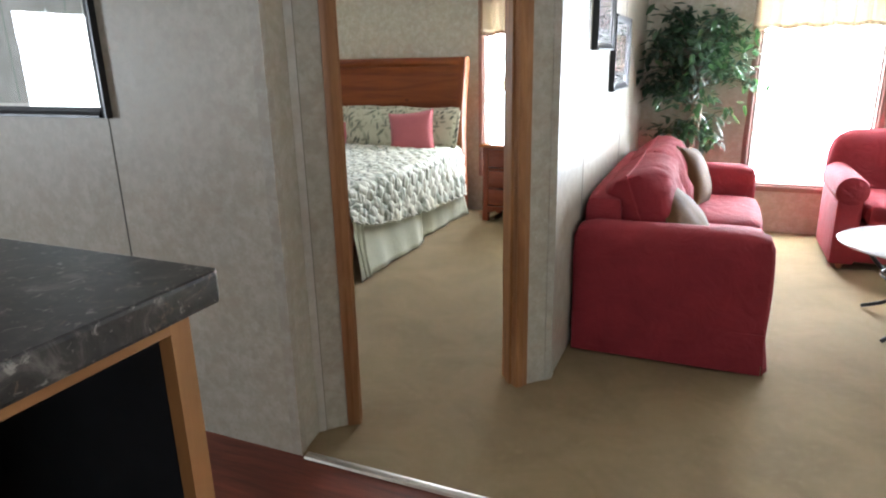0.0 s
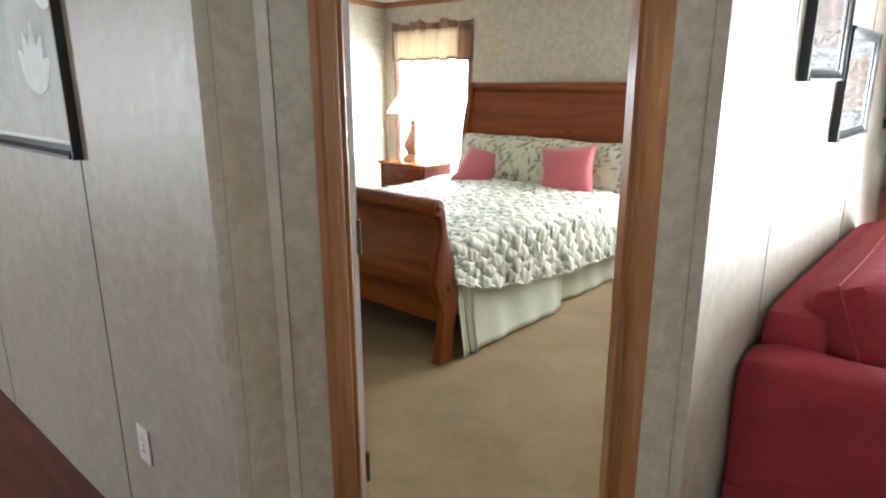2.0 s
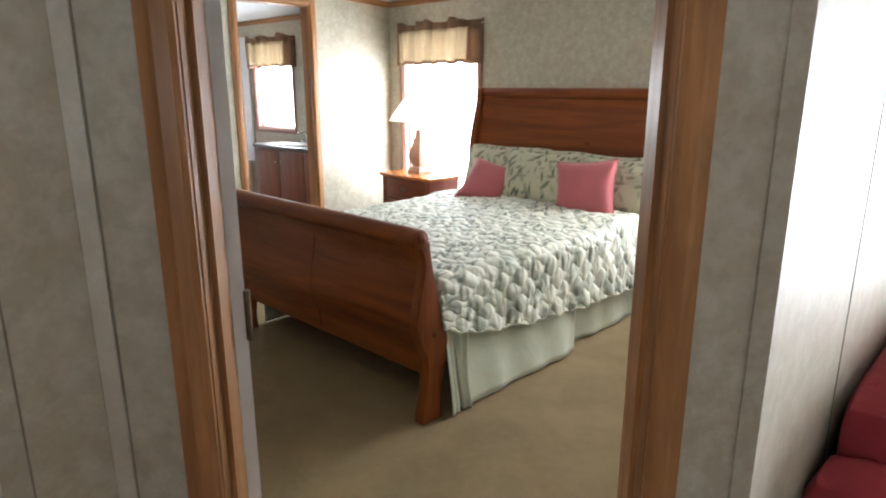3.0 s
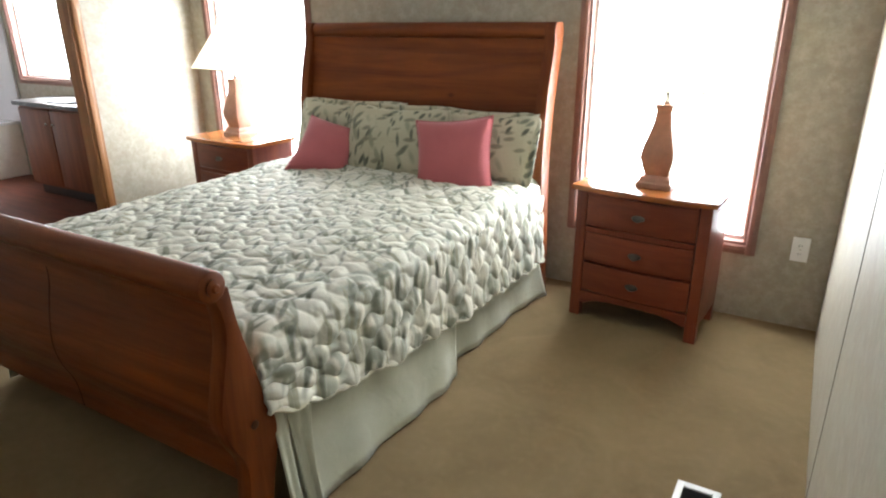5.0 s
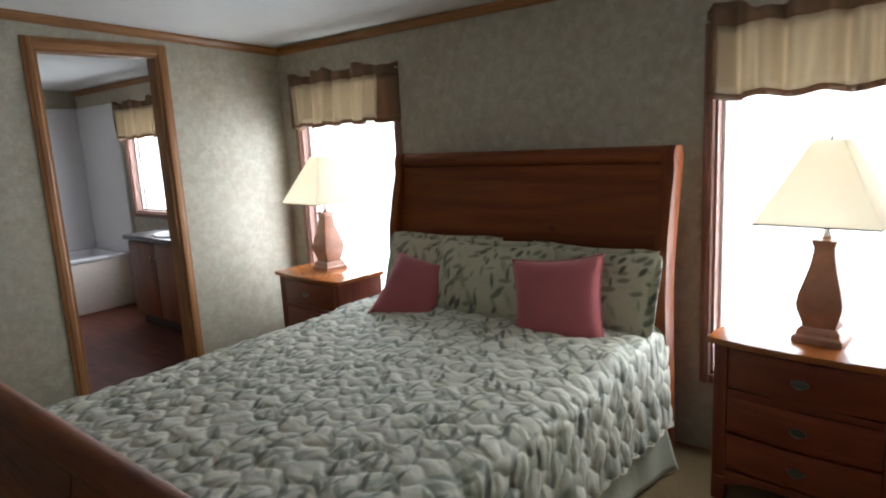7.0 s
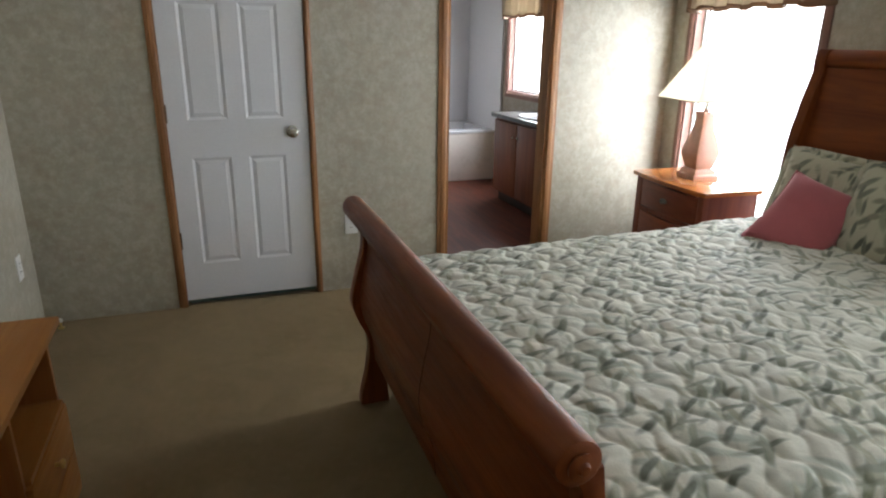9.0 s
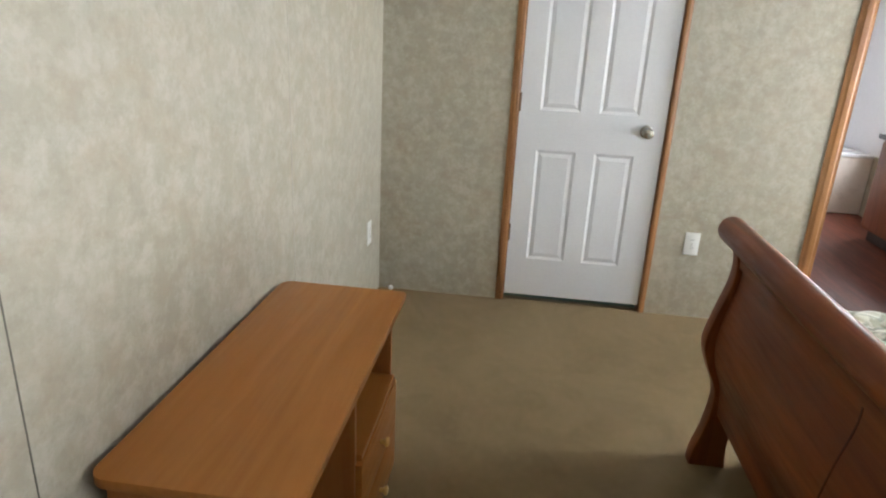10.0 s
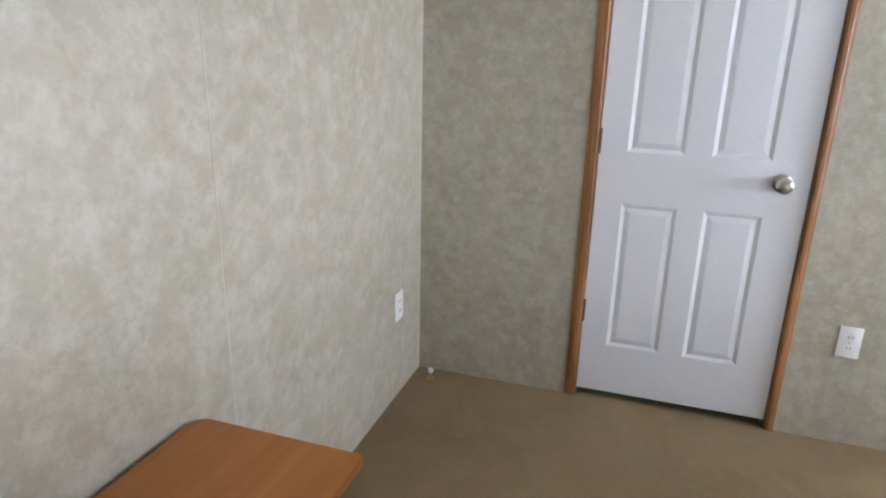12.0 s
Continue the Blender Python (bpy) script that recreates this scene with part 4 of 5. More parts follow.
def square_loft(profile, n=6, soft=0.25):
    """Stacked rounded squares from (half width, z) pairs."""
    bm = bmesh.new()
    rings = []
    for r, z in profile:
        ring = []
        for side in range(4):
            a0 = math.pi / 4 + side * math.pi / 2
            c0, c1 = Vector((math.cos(a0), math.sin(a0))) * r * 1.414, Vector((math.cos(a0 + math.pi / 2), math.sin(a0 + math.pi / 2))) * r * 1.414
            for k in range(n):
                f = k / n
                p = c0.lerp(c1, f)
                edge = min(f, 1 - f)
                if edge < 0.12:
                    p *= 1 - soft * 0.12 * (1 - edge / 0.12)
                ring.append(bm.verts.new((p.x, p.y, z)))
        rings.append(ring)
    m = len(rings[0])
    for lo, hi in zip(rings, rings[1:]):
        for i in range(m):
            bm.faces.new((lo[i], lo[(i + 1) % m], hi[(i + 1) % m], hi[i]))
    bm.faces.new(rings[0][::-1])
    bm.faces.new(rings[-1])
    bmesh.ops.recalc_face_normals(bm, faces=bm.faces[:])
    return bm


def table_lamp(m, label):
    root = thing("table_lamp", m, label, "lamp", "pair of table lamps")
    part("foot", square_loft([(0.083, 0.0), (0.084, 0.012), (0.082, 0.022), (0.072, 0.030), (0.070, 0.045), (0.060, 0.056)]), LAMP_BODY, root)
    body = smooth_line([(0.052, 0.054), (0.062, 0.085), (0.074, 0.13), (0.073, 0.165), (0.060, 0.215), (0.045, 0.27), (0.036, 0.32), (0.034, 0.345), (0.040, 0.365), (0.041, 0.372)], 4)
    part("body", square_loft(body, 8), LAMP_BODY, root, "four-sided terracotta vase body")
    part("neck", bm_lathe([(0.014, 0.372), (0.016, 0.385), (0.010, 0.395), (0.010, 0.43), (0.014, 0.435), (0.014, 0.47), (0.006, 0.475)], 14), CHROME, root, "nickel neck and socket")
    part("harp", bm_tube([(0.0, -0.02, 0.44), (0.0, -0.05, 0.50), (0.0, -0.055, 0.60), (0.0, -0.02, 0.69), (0.0, 0.0, 0.70), (0.0, 0.02, 0.69), (0.0, 0.055, 0.60), (0.0, 0.05, 0.50), (0.0, 0.02, 0.44)], 0.0022, 6), CHROME, root)
    part("finial", bm_lathe([(0.004, 0.70), (0.008, 0.71), (0.009, 0.72), (0.004, 0.733), (0.001, 0.736)], 12), CHROME, root)
    rows = []
    for r, z in ((0.192, 0.438), (0.190, 0.444), (0.148, 0.525), (0.104, 0.61), (0.050, 0.715), (0.048, 0.722)):
        ring = []
        for side in range(4):
            a0 = math.pi / 4 + side * math.pi / 2
            c0 = Vector((math.cos(a0), math.sin(a0))) * r * 1.414
            c1 = Vector((math.cos(a0 + math.pi / 2), math.sin(a0 + math.pi / 2))) * r * 1.414
            for k in range(8):
                p = c0.lerp(c1, k / 8)
                ring.append((p.x, p.y, z))
        rows.append(ring)
    sh = grid_mesh("shade", rows, SHADE, root, "cream square linen shade", 0.003, True)
    sh.data.set_sharp_from_angle(angle=radians(35))
    trim = [(c[0] * 1.004, c[1] * 1.004, 0.440) for c in rows[0]]
    part("shade_binding", bm_tube(trim + [trim[0]], 0.003, 6), fabric("binding", (0.30, 0.25, 0.16)), root)
    return root


table_lamp(pose(-1.310, 5.570, 0.668, 0, 0, -4.5), "table lamp with terracotta body and cream square shade")
table_lamp(pose(-4.09, 5.630, 0.668, 0, 0, -5), "table lamp with terracotta body and cream square shade")


# ---- valances
VAL_BODY = translucent_cloth("valance_gold", (0.42, 0.355, 0.26), (0.56, 0.475, 0.36), 0.40)
VAL_DARK = translucent_cloth("valance_brown", (0.23, 0.155, 0.105), (0.30, 0.18, 0.11), 0.35)
VAL_CREAM = translucent_cloth("valance_cream", (0.66, 0.60, 0.50), (0.66, 0.54, 0.40), 0.5)
HANDLE_ROD = plain("white_rod", (0.7, 0.7, 0.68), 0.4)


def valance(x0, x1, z0, z1, seed, body, dark, label, waves=7, side_band=True):
    """A gathered valance on a rod: ruffled header, full body, dark bands at the hem and the ends."""
    root = thing("valance", pose((x0 + x1) / 2, HEAD - 0.075, z0), label, "valance", "window valances")
    w, h = x1 - x0, z1 - z0
    n = 110

    def at(g, f):
        """g across, f down from the header."""
        x = -w / 2 + w * g
        amp = 0.017 + 0.013 * f
        ph = g * waves * 2 * math.pi + seed
        y = amp * (math.sin(ph + 1.5 * math.sin(ph * 0.31)) + 0.6 * math.sin(ph * 1.7 + 1.3) + 1.3 * noise.noise((g * waves * 2.2, f * 0.7, seed)))
        end = min(g, 1 - g) * w
        if end < 0.05:
            y = y * end / 0.05 + 0.066 * (1 - end / 0.05)
        zt = h * (1 - f)
        if f == 0.0:
            zt += 0.018 * math.sin(ph * 0.37) + 0.022 * noise.noise((g * 15, 1.0, seed))
        zt += 0.008 * f * math.sin(ph * 0.6 + 0.7)
        return (x, y, zt)

    cols = [j / n for j in range(n + 1)]
    grid_mesh("header", [[at(g, f) for g in cols] for f in (0.0, 0.05, 0.10, 0.15, 0.19)], dark, root, "dark brown ruffled header", 0.004)
    lo, hi = (0.06, 0.90) if side_band else (0.0, 1.0)
    mid = [g for g in cols if lo <= g <= hi]
    grid_mesh("body", [[at(g, f) for g in mid] for f in (0.19, 0.3, 0.42, 0.55, 0.7, 0.82, 0.925)], body, root, "gathered cloth glowing with daylight", 0.002)
    if side_band:
        for a, b in ((0.0, lo), (hi, 1.0)):
            grid_mesh("side_band", [[at(g, f) for g in cols if a - 1e-6 <= g <= b + 0.010] for f in (0.19, 0.3, 0.42, 0.55, 0.7, 0.82, 0.925)], dark, root, "dark brown end band", 0.003)
    grid_mesh("hem_band", [[at(g, f) for g in cols] for f in (0.925, 0.96, 1.0)], dark, root, "dark brown hem band", 0.004)
    part("rod", bm_tube([(-w / 2, 0.072, h * 0.90), (-w / 2 + 0.01, 0.055, h * 0.90), (w / 2 - 0.01, 0.055, h * 0.90), (w / 2, 0.072, h * 0.90)], 0.005, 8), HANDLE_ROD, root, "slim white curtain rod")
    return root


valance(-1.80, -0.812, 1.555, 1.905, 0.4, VAL_BODY, VAL_DARK, "gold valance with dark brown bands above a window", 8)
valance(-4.52, -3.53, 1.575, 1.915, 2.1, VAL_BODY, VAL_DARK, "gold valance with dark brown bands above a window", 8)
valance(-7.13, -6.16, 1.60, 1.93, 3.3, VAL_BODY, VAL_DARK, "gold valance with dark brown bands over the bathroom window", 7)
valance(0.36, 1.31, 1.53, 1.92, 5.0, VAL_CREAM, VAL_BODY, "pale gathered valance above the living room window", 8, False)
valance(1.33, 2.30, 1.53, 1.92, 6.0, VAL_CREAM, VAL_BODY, "pale gathered valance above the living room window", 8, False)


# ---- doors
def panel_door_bm(w, h, t, panels):
    """A moulded door face: raised fields inside a sunk groove. Lies in x, z; front at y = 0, depth t behind."""
    bms = [bm_box(0, 0.006, 0, w, t - 0.006, h)]
    xs = sorted({0, w, *(p[0] for p in panels), *(p[1] for p in panels)})
    zs = sorted({0, h, *(p[2] for p in panels), *(p[3] for p in panels)})
    for y0, y1, sg in ((0.0, 0.006, 1), (t - 0.006, t, -1)):
        for xa, xb in zip(xs, xs[1:]):
            for za, zb in zip(zs, zs[1:]):
                mx, mz = (xa + xb) / 2, (za + zb) / 2
                if any(p[0] < mx < p[1] and p[2] < mz < p[3] for p in panels):
                    continue
                bms.append(bm_box(xa, y0, za, xb, y1, zb))
        for a, b, c, d in panels:
            g0, g1 = 0.014, 0.034
            out = y0 if sg == 1 else y1
            inn = 0.006 if sg == 1 else t - 0.006
            bm = bmesh.new()
            o = [bm.verts.new(p) for p in ((a, out, c), (b, out, c), (b, out, d), (a, out, d))]
            i1 = [bm.verts.new(p) for p in ((a + g0, inn - sg * 0.0005, c + g0), (b - g0, inn - sg * 0.0005, c + g0), (b - g0, inn - sg * 0.0005, d - g0), (a + g0, inn - sg * 0.0005, d - g0))]
            i2 = [bm.verts.new(p) for p in ((a + g1, out + sg * 0.0015, c + g1), (b - g1, out + sg * 0.0015, c + g1), (b - g1, out + sg * 0.0015, d - g1), (a + g1, out + sg * 0.0015, d - g1))]
            for r0, r1 in ((o, i1), (i1, i2)):
                for k in range(4):
                    bm.faces.new((r0[k], r0[(k + 1) % 4], r1[(k + 1) % 4], r1[k]))
            bm.faces.new(i2)
            bmesh.ops.recalc_face_normals(bm, faces=bm.faces[:])
            if sum(f.normal.y * f.calc_area() for f in bm.faces) * sg > 0:
                bmesh.ops.reverse_faces(bm, faces=bm.faces[:])
            bms.append(bm)
    return join_bm(*bms)


def knob(parent, m):
    k = part("door_knob", bm_move(bm_lathe([(0.001, 0.0), (0.032, 0.0), (0.031, -0.006), (0.014, -0.010), (0.012, -0.026), (0.020, -0.034), (0.027, -0.044), (0.027, -0.054), (0.018, -0.062), (0.001, -0.064)], 22, "Y"), m), CHROME, parent, "brushed nickel round knob")
    return k


HINGE = plain("hinge_bronze", (0.12, 0.085, 0.055), 0.45, 0.8)


def six_panel_door(name, m, w, label, knob_x):
    root = tagged(new(name), label, kind="structure")
    root.matrix_world = m
    a, b, c, d = 0.098, w / 2 - 0.057, w / 2 + 0.032, w - 0.127
    pans = [(x0, x1, z0, z1) for x0, x1 in ((a, b), (c, d)) for z0, z1 in ((0.203, 0.774), (0.966, 1.53), (1.64, 1.87))]
    part("door_leaf", panel_door_bm(w, 1.985, 0.035, pans), DOOR_PAINT, root, "white moulded six-panel door leaf", smooth=False)
    knob(root, Matrix.Translation((knob_x, 0.0, 0.895)))
    for z in (0.34, 1.0, 1.72):
        part("hinge", bm_move(bm_lathe([(0.001, -0.045), (0.006, -0.045), (0.006, 0.045), (0.001, 0.045)], 10), Matrix.Translation((0.0 if knob_x > w / 2 else w, -0.003, z))), HINGE, root, "small dark bronze hinge")
    return root


six_panel_door("door_1", pose(LEFT - 0.008, 2.812, 0.034, 0, 0, 90), 0.696, "closed white six-panel closet door with a nickel knob", 0.610)
hx, hy = on_diag(D_L + 0.004, D_T + 0.004)
six_panel_door("door_2", pose(hx + 0.003, hy + 0.021, 0.02, 0, 0, 45 + 114), 0.645, "white six-panel bedroom door swung open against the wall", 0.59)


# ---- wall plates, vent, door stop
def wall_plate(m, label, kind="outlet"):
    root = thing("wall_plate", m, label, "outlet" if kind == "outlet" else "switch")
    part("plate", bm_box(-0.036, -0.006, -0.058, 0.036, 0.0, 0.058, 0.003), PLASTIC, root)
    if kind == "outlet":
        for z in (-0.02, 0.02):
            soc = part("socket", bm_move(bm_lathe([(0.001, 0.0), (0.016, 0.0), (0.016, -0.0015), (0.001, -0.0015)], 18, "Y"), Matrix.Translation((0, -0.006, z))), PLASTIC, root)
            for x in (-0.006, 0.006):
                part("slot", bm_box(x - 0.001, -0.0082, z - 0.004, x + 0.001, -0.0072, z + 0.005), BLACK, soc)
    else:
        part("toggle", bm_box(-0.005, -0.016, -0.010, 0.005, -0.006, 0.010, 0.002), PLASTIC, root)
    part("screw", bm_move(bm_lathe([(0.001, 0.0), (0.003, 0.0), (0.002, -0.001), (0.001, -0.001)], 10, "Y"), Matrix.Translation((0, -0.0062, 0))), CHROME, root)
    return root


wall_plate(pose(-0.69, HEAD, 0.39), "almond duplex outlet plate on sponge-print wall")
wall_plate(pose(LEFT, 3.72, 0.395, 0, 0, 90), "white outlet plate beside the closet door")
wall_plate(pose(-4.412, DESK, 0.385, 0, 0, 180), "white outlet plate near the room's corner")
wall_plate(pose(-1.629, KIT, 0.383), "white outlet plate low on the kitchen wall")

vent = thing("floor_vent", pose(-0.852, 4.245, 0.0), "white metal floor register set in the carpet", "vent")
part("rim", join_bm(bm_box(-0.065, -0.16, 0.0, -0.043, 0.16, 0.007, 0.002), bm_box(0.043, -0.16, 0.0, 0.065, 0.16, 0.007, 0.002), bm_box(-0.043, -0.16, 0.0, 0.043, -0.137, 0.007, 0.002), bm_box(-0.043, 0.137, 0.0, 0.043, 0.16, 0.007, 0.002)), PLASTIC, vent, "white painted rim")
# no real depth: a black sheet stands in for the duct's shade
part("well", bm_box(-0.043, -0.137, 0.0005, 0.043, 0.137, 0.0015), BLACK, vent, "black sheet for the shade in the duct")
slat = plain("vent_slat", (0.09, 0.09, 0.09), 0.5, 0.4)
for i in range(21):
    y = -0.128 + i * 0.0128
    part("slat", bm_move(bm_box(-0.043, -0.001, -0.0025, 0.043, 0.001, 0.0025), pose(0, y, 0.004, 30)), slat, vent, smooth=False)

stop = thing("door_stop", pose(LEFT + 0.09, DESK + 0.085, 0.0), "small white-tipped door stop on the carpet by the corner", "door stop")
part("base", bm_lathe([(0.001, 0.0), (0.016, 0.0), (0.015, 0.006), (0.006, 0.010), (0.005, 0.035), (0.001, 0.036)], 14), BRASS, stop)
part("rubber_tip", bm_lathe([(0.001, 0.034), (0.011, 0.034), (0.012, 0.046), (0.008, 0.052), (0.001, 0.052)], 14), PLASTIC, stop, "white rubber tip")


# ---- desk
DESK_WOOD = wood("desk_laminate", (0.33, 0.118, 0.024), (0.465, 0.195, 0.048), "X", 0.40, 0.8, 0.08, False)
DESK_SIDE = wood("desk_laminate_z", (0.34, 0.12, 0.035), (0.47, 0.19, 0.06), "Z", 0.42, 0.8, 0.05, False)
desk = thing("desk", pose(-2.795, 2.145, 0), "small orange-oak desk with open shelf and drawer against wall", "desk")
hw, dd, hh = 0.465, 0.387, 0.588
r = 0.035
corner = [(-hw + r - r * math.sin(a), dd * 0 + r - r * math.cos(a)) for a in np.linspace(0, math.pi / 2, 7)]
outline = corner + [(-hw, dd - 0.008), (-hw + 0.008, dd), (hw - 0.008, dd), (hw, dd - 0.008)] + [(hw - r + r * math.cos(a), r - r * math.sin(a)) for a in np.linspace(0, math.pi / 2, 7)]
part("desktop", bm_prism(outline, 0.022, "Z", hh - 0.022, 0.003), DESK_WOOD, desk)
px0, px1 = -0.392, 0.02
part("pedestal_side", bm_box(px0 - 0.016, 0.01, 0.0, px0, dd - 0.03, hh - 0.022), DESK_SIDE, desk, smooth=False)
part("pedestal_side", bm_box(px1 - 0.016, 0.01, 0.0, px1, dd - 0.03, hh - 0.022), DESK_SIDE, desk, smooth=False)
part("back_panel", bm_box(px0, 0.012, 0.03, hw - 0.05, 0.022, hh - 0.022), DESK_SIDE, desk, smooth=False)
part("shelf", bm_box(px0, 0.022, 0.325, px1 - 0.016, dd - 0.016, 0.343, 0.002), DESK_WOOD, desk, smooth=False)
part("end_panel", bm_box(hw - 0.055, 0.01, 0.0, hw - 0.037, dd - 0.03, hh - 0.022), DESK_SIDE, desk, smooth=False)
dr = part("drawer", bm_box(px0 - 0.012, dd - 0.030, 0.165, px1 - 0.002, dd - 0.012, 0.322, 0.003), DESK_WOOD, desk)
part("knob", bm_move(bm_lathe([(0.001, 0.0), (0.007, 0.0), (0.007, 0.010), (0.014, 0.017), (0.013, 0.024), (0.001, 0.027)], 16, "Y"), Matrix.Translation(((px0 + px1) / 2, dd - 0.012, 0.250))), BRASS, dr, "small brass knob")
cab = part("drawer", bm_box(px0 - 0.012, dd - 0.030, 0.012, px1 - 0.002, dd - 0.012, 0.160, 0.003), DESK_WOOD, desk)
part("knob", bm_move(bm_lathe([(0.001, 0.0), (0.007, 0.0), (0.007, 0.010), (0.014, 0.017), (0.013, 0.024), (0.001, 0.027)], 16, "Y"), Matrix.Translation(((px0 + px1) / 2, dd - 0.012, 0.085))), BRASS, cab, "small brass knob")


# ---- pictures
def picture(m, w, h, fw, proud, label, mat_colour, paint, mat_w=0.06):
    """A framed print: profiled frame, mat, print, glass. Lies in x, z with its back at y = 0, front to -y."""
    root = thing("picture", m, label, "picture")
    sec = [(0, 0), (0, -proud), (fw * 0.25, -proud), (fw * 0.6, -proud * 0.72), (fw, -proud * 0.55), (fw, 0)]
    for a, b, c in (("frame_side", -w / 2, 1), ("frame_side", w / 2, -1)):
        part(a, bm_prism([(b + c * u, q) for u, q in sec], h, "Z", 0), BLACK, root, "black frame moulding", smooth=False)
    for z, c in ((0, 1), (h, -1)):
        part("frame_rail", bm_prism([(q, z + c * u) for u, q in sec], w - 2 * fw * 0.999, "X", -w / 2 + fw * 0.999), BLACK, root, "black frame moulding", smooth=False)
    part("mat", bm_box(-w / 2 + fw * 0.8, -proud * 0.36, fw * 0.8, w / 2 - fw * 0.8, -0.002, h - fw * 0.8), plain("picture_mat", mat_colour, 0.8, 0, 0.04), root, "pale mat board", smooth=False)
    inner = fw + mat_w
    part("print", bm_box(-w / 2 + inner, -proud * 0.36 - 0.001, inner, w / 2 - inner, -proud * 0.36, h - inner), paint, root, smooth=False)
    pane = part("glazing", bm_box(-w / 2 + fw * 0.7, -proud * 0.48, fw * 0.7, w / 2 - fw * 0.7, -proud * 0.44, h - fw * 0.7), GLASS, root, "clear picture glass", smooth=False)
    pane.visible_shadow = False
    return root


def landscape_paint(name, a, b, c, scale=3.0):
    m, nt, n, l, bs = nodes_of(name)
    v = coords(nt)
    f = noise_tex(nt, scale, 5, 0.6, v, 1.2)
    g = noise_tex(nt, scale * 4, 4, 0.6, v)
    col = ramp(nt, f, (0.32, a), (0.5, b), (0.66, c))
    l.new(mix_rgb(nt, col, a, ramp(nt, g, (0.5, 0.0), (0.7, 0.5))), bs.inputs["Base Color"])
    bs.inputs["Roughness"].default_value = 0.6
    return m


flower = picture(pose(-2.210, KIT, 1.196), 0.866, 0.86, 0.036, 0.026, "black-framed print of pale lilies on a beige ground", (0.62, 0.60, 0.53), landscape_paint("beige_ground", (0.22, 0.21, 0.17), (0.30, 0.285, 0.24), (0.38, 0.365, 0.32)), 0.012)
PETAL = plain("pale_petal", (0.74, 0.74, 0.71), 0.7, 0, 0.10, 14)
STEM = plain("grey_stem", (0.20, 0.23, 0.18), 0.7, 0, 0.15)
for k, (cx, cz, lean, s) in enumerate(((-0.16, 0.24, -0.5, 1.0), (0.19, 0.17, 0.1, 1.35), (0.31, 0.40, 0.5, 0.8), (-0.02, 0.46, 0.0, 0.9), (-0.30, 0.42, -0.3, 0.9))):
    for i in range(5):
        a = lean + (i - 2) * 0.42
        L = 0.15 * s * (1 - 0.07 * abs(i - 2))
        bm = bm_prism([(L * t * math.sin(a) + 0.026 * s * math.sin(math.pi * t) * math.cos(a) * sg, L * t * math.cos(a) - 0.026 * s * math.sin(math.pi * t) * math.sin(a) * sg)
                       for sg, ts in ((1, np.linspace(0.02, 0.98, 8)), (-1, np.linspace(0.98, 0.02, 8))) for t in ts], 0.0006, "Y", -0.0110 - 0.0001 * (i + 6 * k))
        part("petal", bm_move(bm, Matrix.Translation((cx, 0, cz))), PETAL, flower, smooth=False)
    part("stem", bm_prism([(cx - 0.006, cz), (cx + 0.006, cz), (cx - 0.25 * lean * 0.3 + 0.005, 0.055), (cx - 0.25 * lean * 0.3 - 0.005, 0.055)], 0.0004, "Y", -0.0107), STEM, flower, smooth=False)
picture(pose(LIV, 3.735, 1.395, 0, 0, 90), 0.53, 0.44, 0.035, 0.03, "black-framed landscape print with a white mat", (0.44, 0.42, 0.41), landscape_paint("dusk_print", (0.06, 0.05, 0.05), (0.30, 0.18, 0.15), (0.55, 0.50, 0.48)), 0.07)
picture(pose(LIV, 4.36, 1.172, 0, 0, 90), 0.62, 0.415, 0.035, 0.03, "black-framed landscape print with a white mat", (0.44, 0.42, 0.41), landscape_paint("autumn_print", (0.10, 0.06, 0.04), (0.36, 0.22, 0.13), (0.60, 0.52, 0.42)), 0.07)


# ---- kitchen peninsula
OAK = wood("oak_face", (0.19, 0.08, 0.026), (0.31, 0.145, 0.052), "Z", 0.4, 1, 0.1, False)
OAK_Y = wood("oak_face_y", (0.19, 0.08, 0.026), (0.31, 0.145, 0.052), "Y", 0.4, 1, 0.1, False)
GRANITE = granite_laminate()
BAR = 1.171
ctop = bm_prism([(-1.5, -1.6), (-0.292, -1.6), (-0.282, -1.58), (-0.282, 0.783), (-0.292, 0.795), (-1.5, 0.803)], 0.034, "Z", BAR - 0.034, 0.004)
tagged(mesh_object("countertop", ctop, GRANITE, False), "dark speckled laminate bar top with a square edge", "countertop")
cab = thing("kitchen_cabinet", pose(0, 0, 0), "oak bar cabinet with open dark bay under the counter", "cabinet")
fx, fy, ft = -0.318, 0.775, BAR - 0.035
part("face_stile", bm_box(fx - 0.018, fy - 0.026, 0.0, fx, fy, ft), OAK, cab, smooth=False)
part("face_stile", bm_box(fx - 0.018, 0.32, 0.0, fx, 0.352, ft), OAK, cab, smooth=False)
part("face_rail", bm_box(fx - 0.018, 0.352, ft - 0.026, fx, fy - 0.026, ft), OAK_Y, cab, smooth=False)
part("end_panel", bm_box(-1.5, fy - 0.012, 0.0, fx - 0.018, fy, ft), OAK, cab, smooth=False)
part("back_panel", bm_box(-1.5, -1.5, 0.0, -1.488, fy - 0.012, ft), OAK, cab, smooth=False)
part("bay_side", bm_box(-1.488, 0.33, 0.0, fx - 0.018, 0.342, ft), OAK, cab, smooth=False)
# black boards paint in the shade inside the unlit bay
part("bay_shade_lining", bm_box(-1.12, 0.342, 0.02, -1.11, fy - 0.02, ft), BLACK, cab, "bay back painted black for shade", smooth=False)
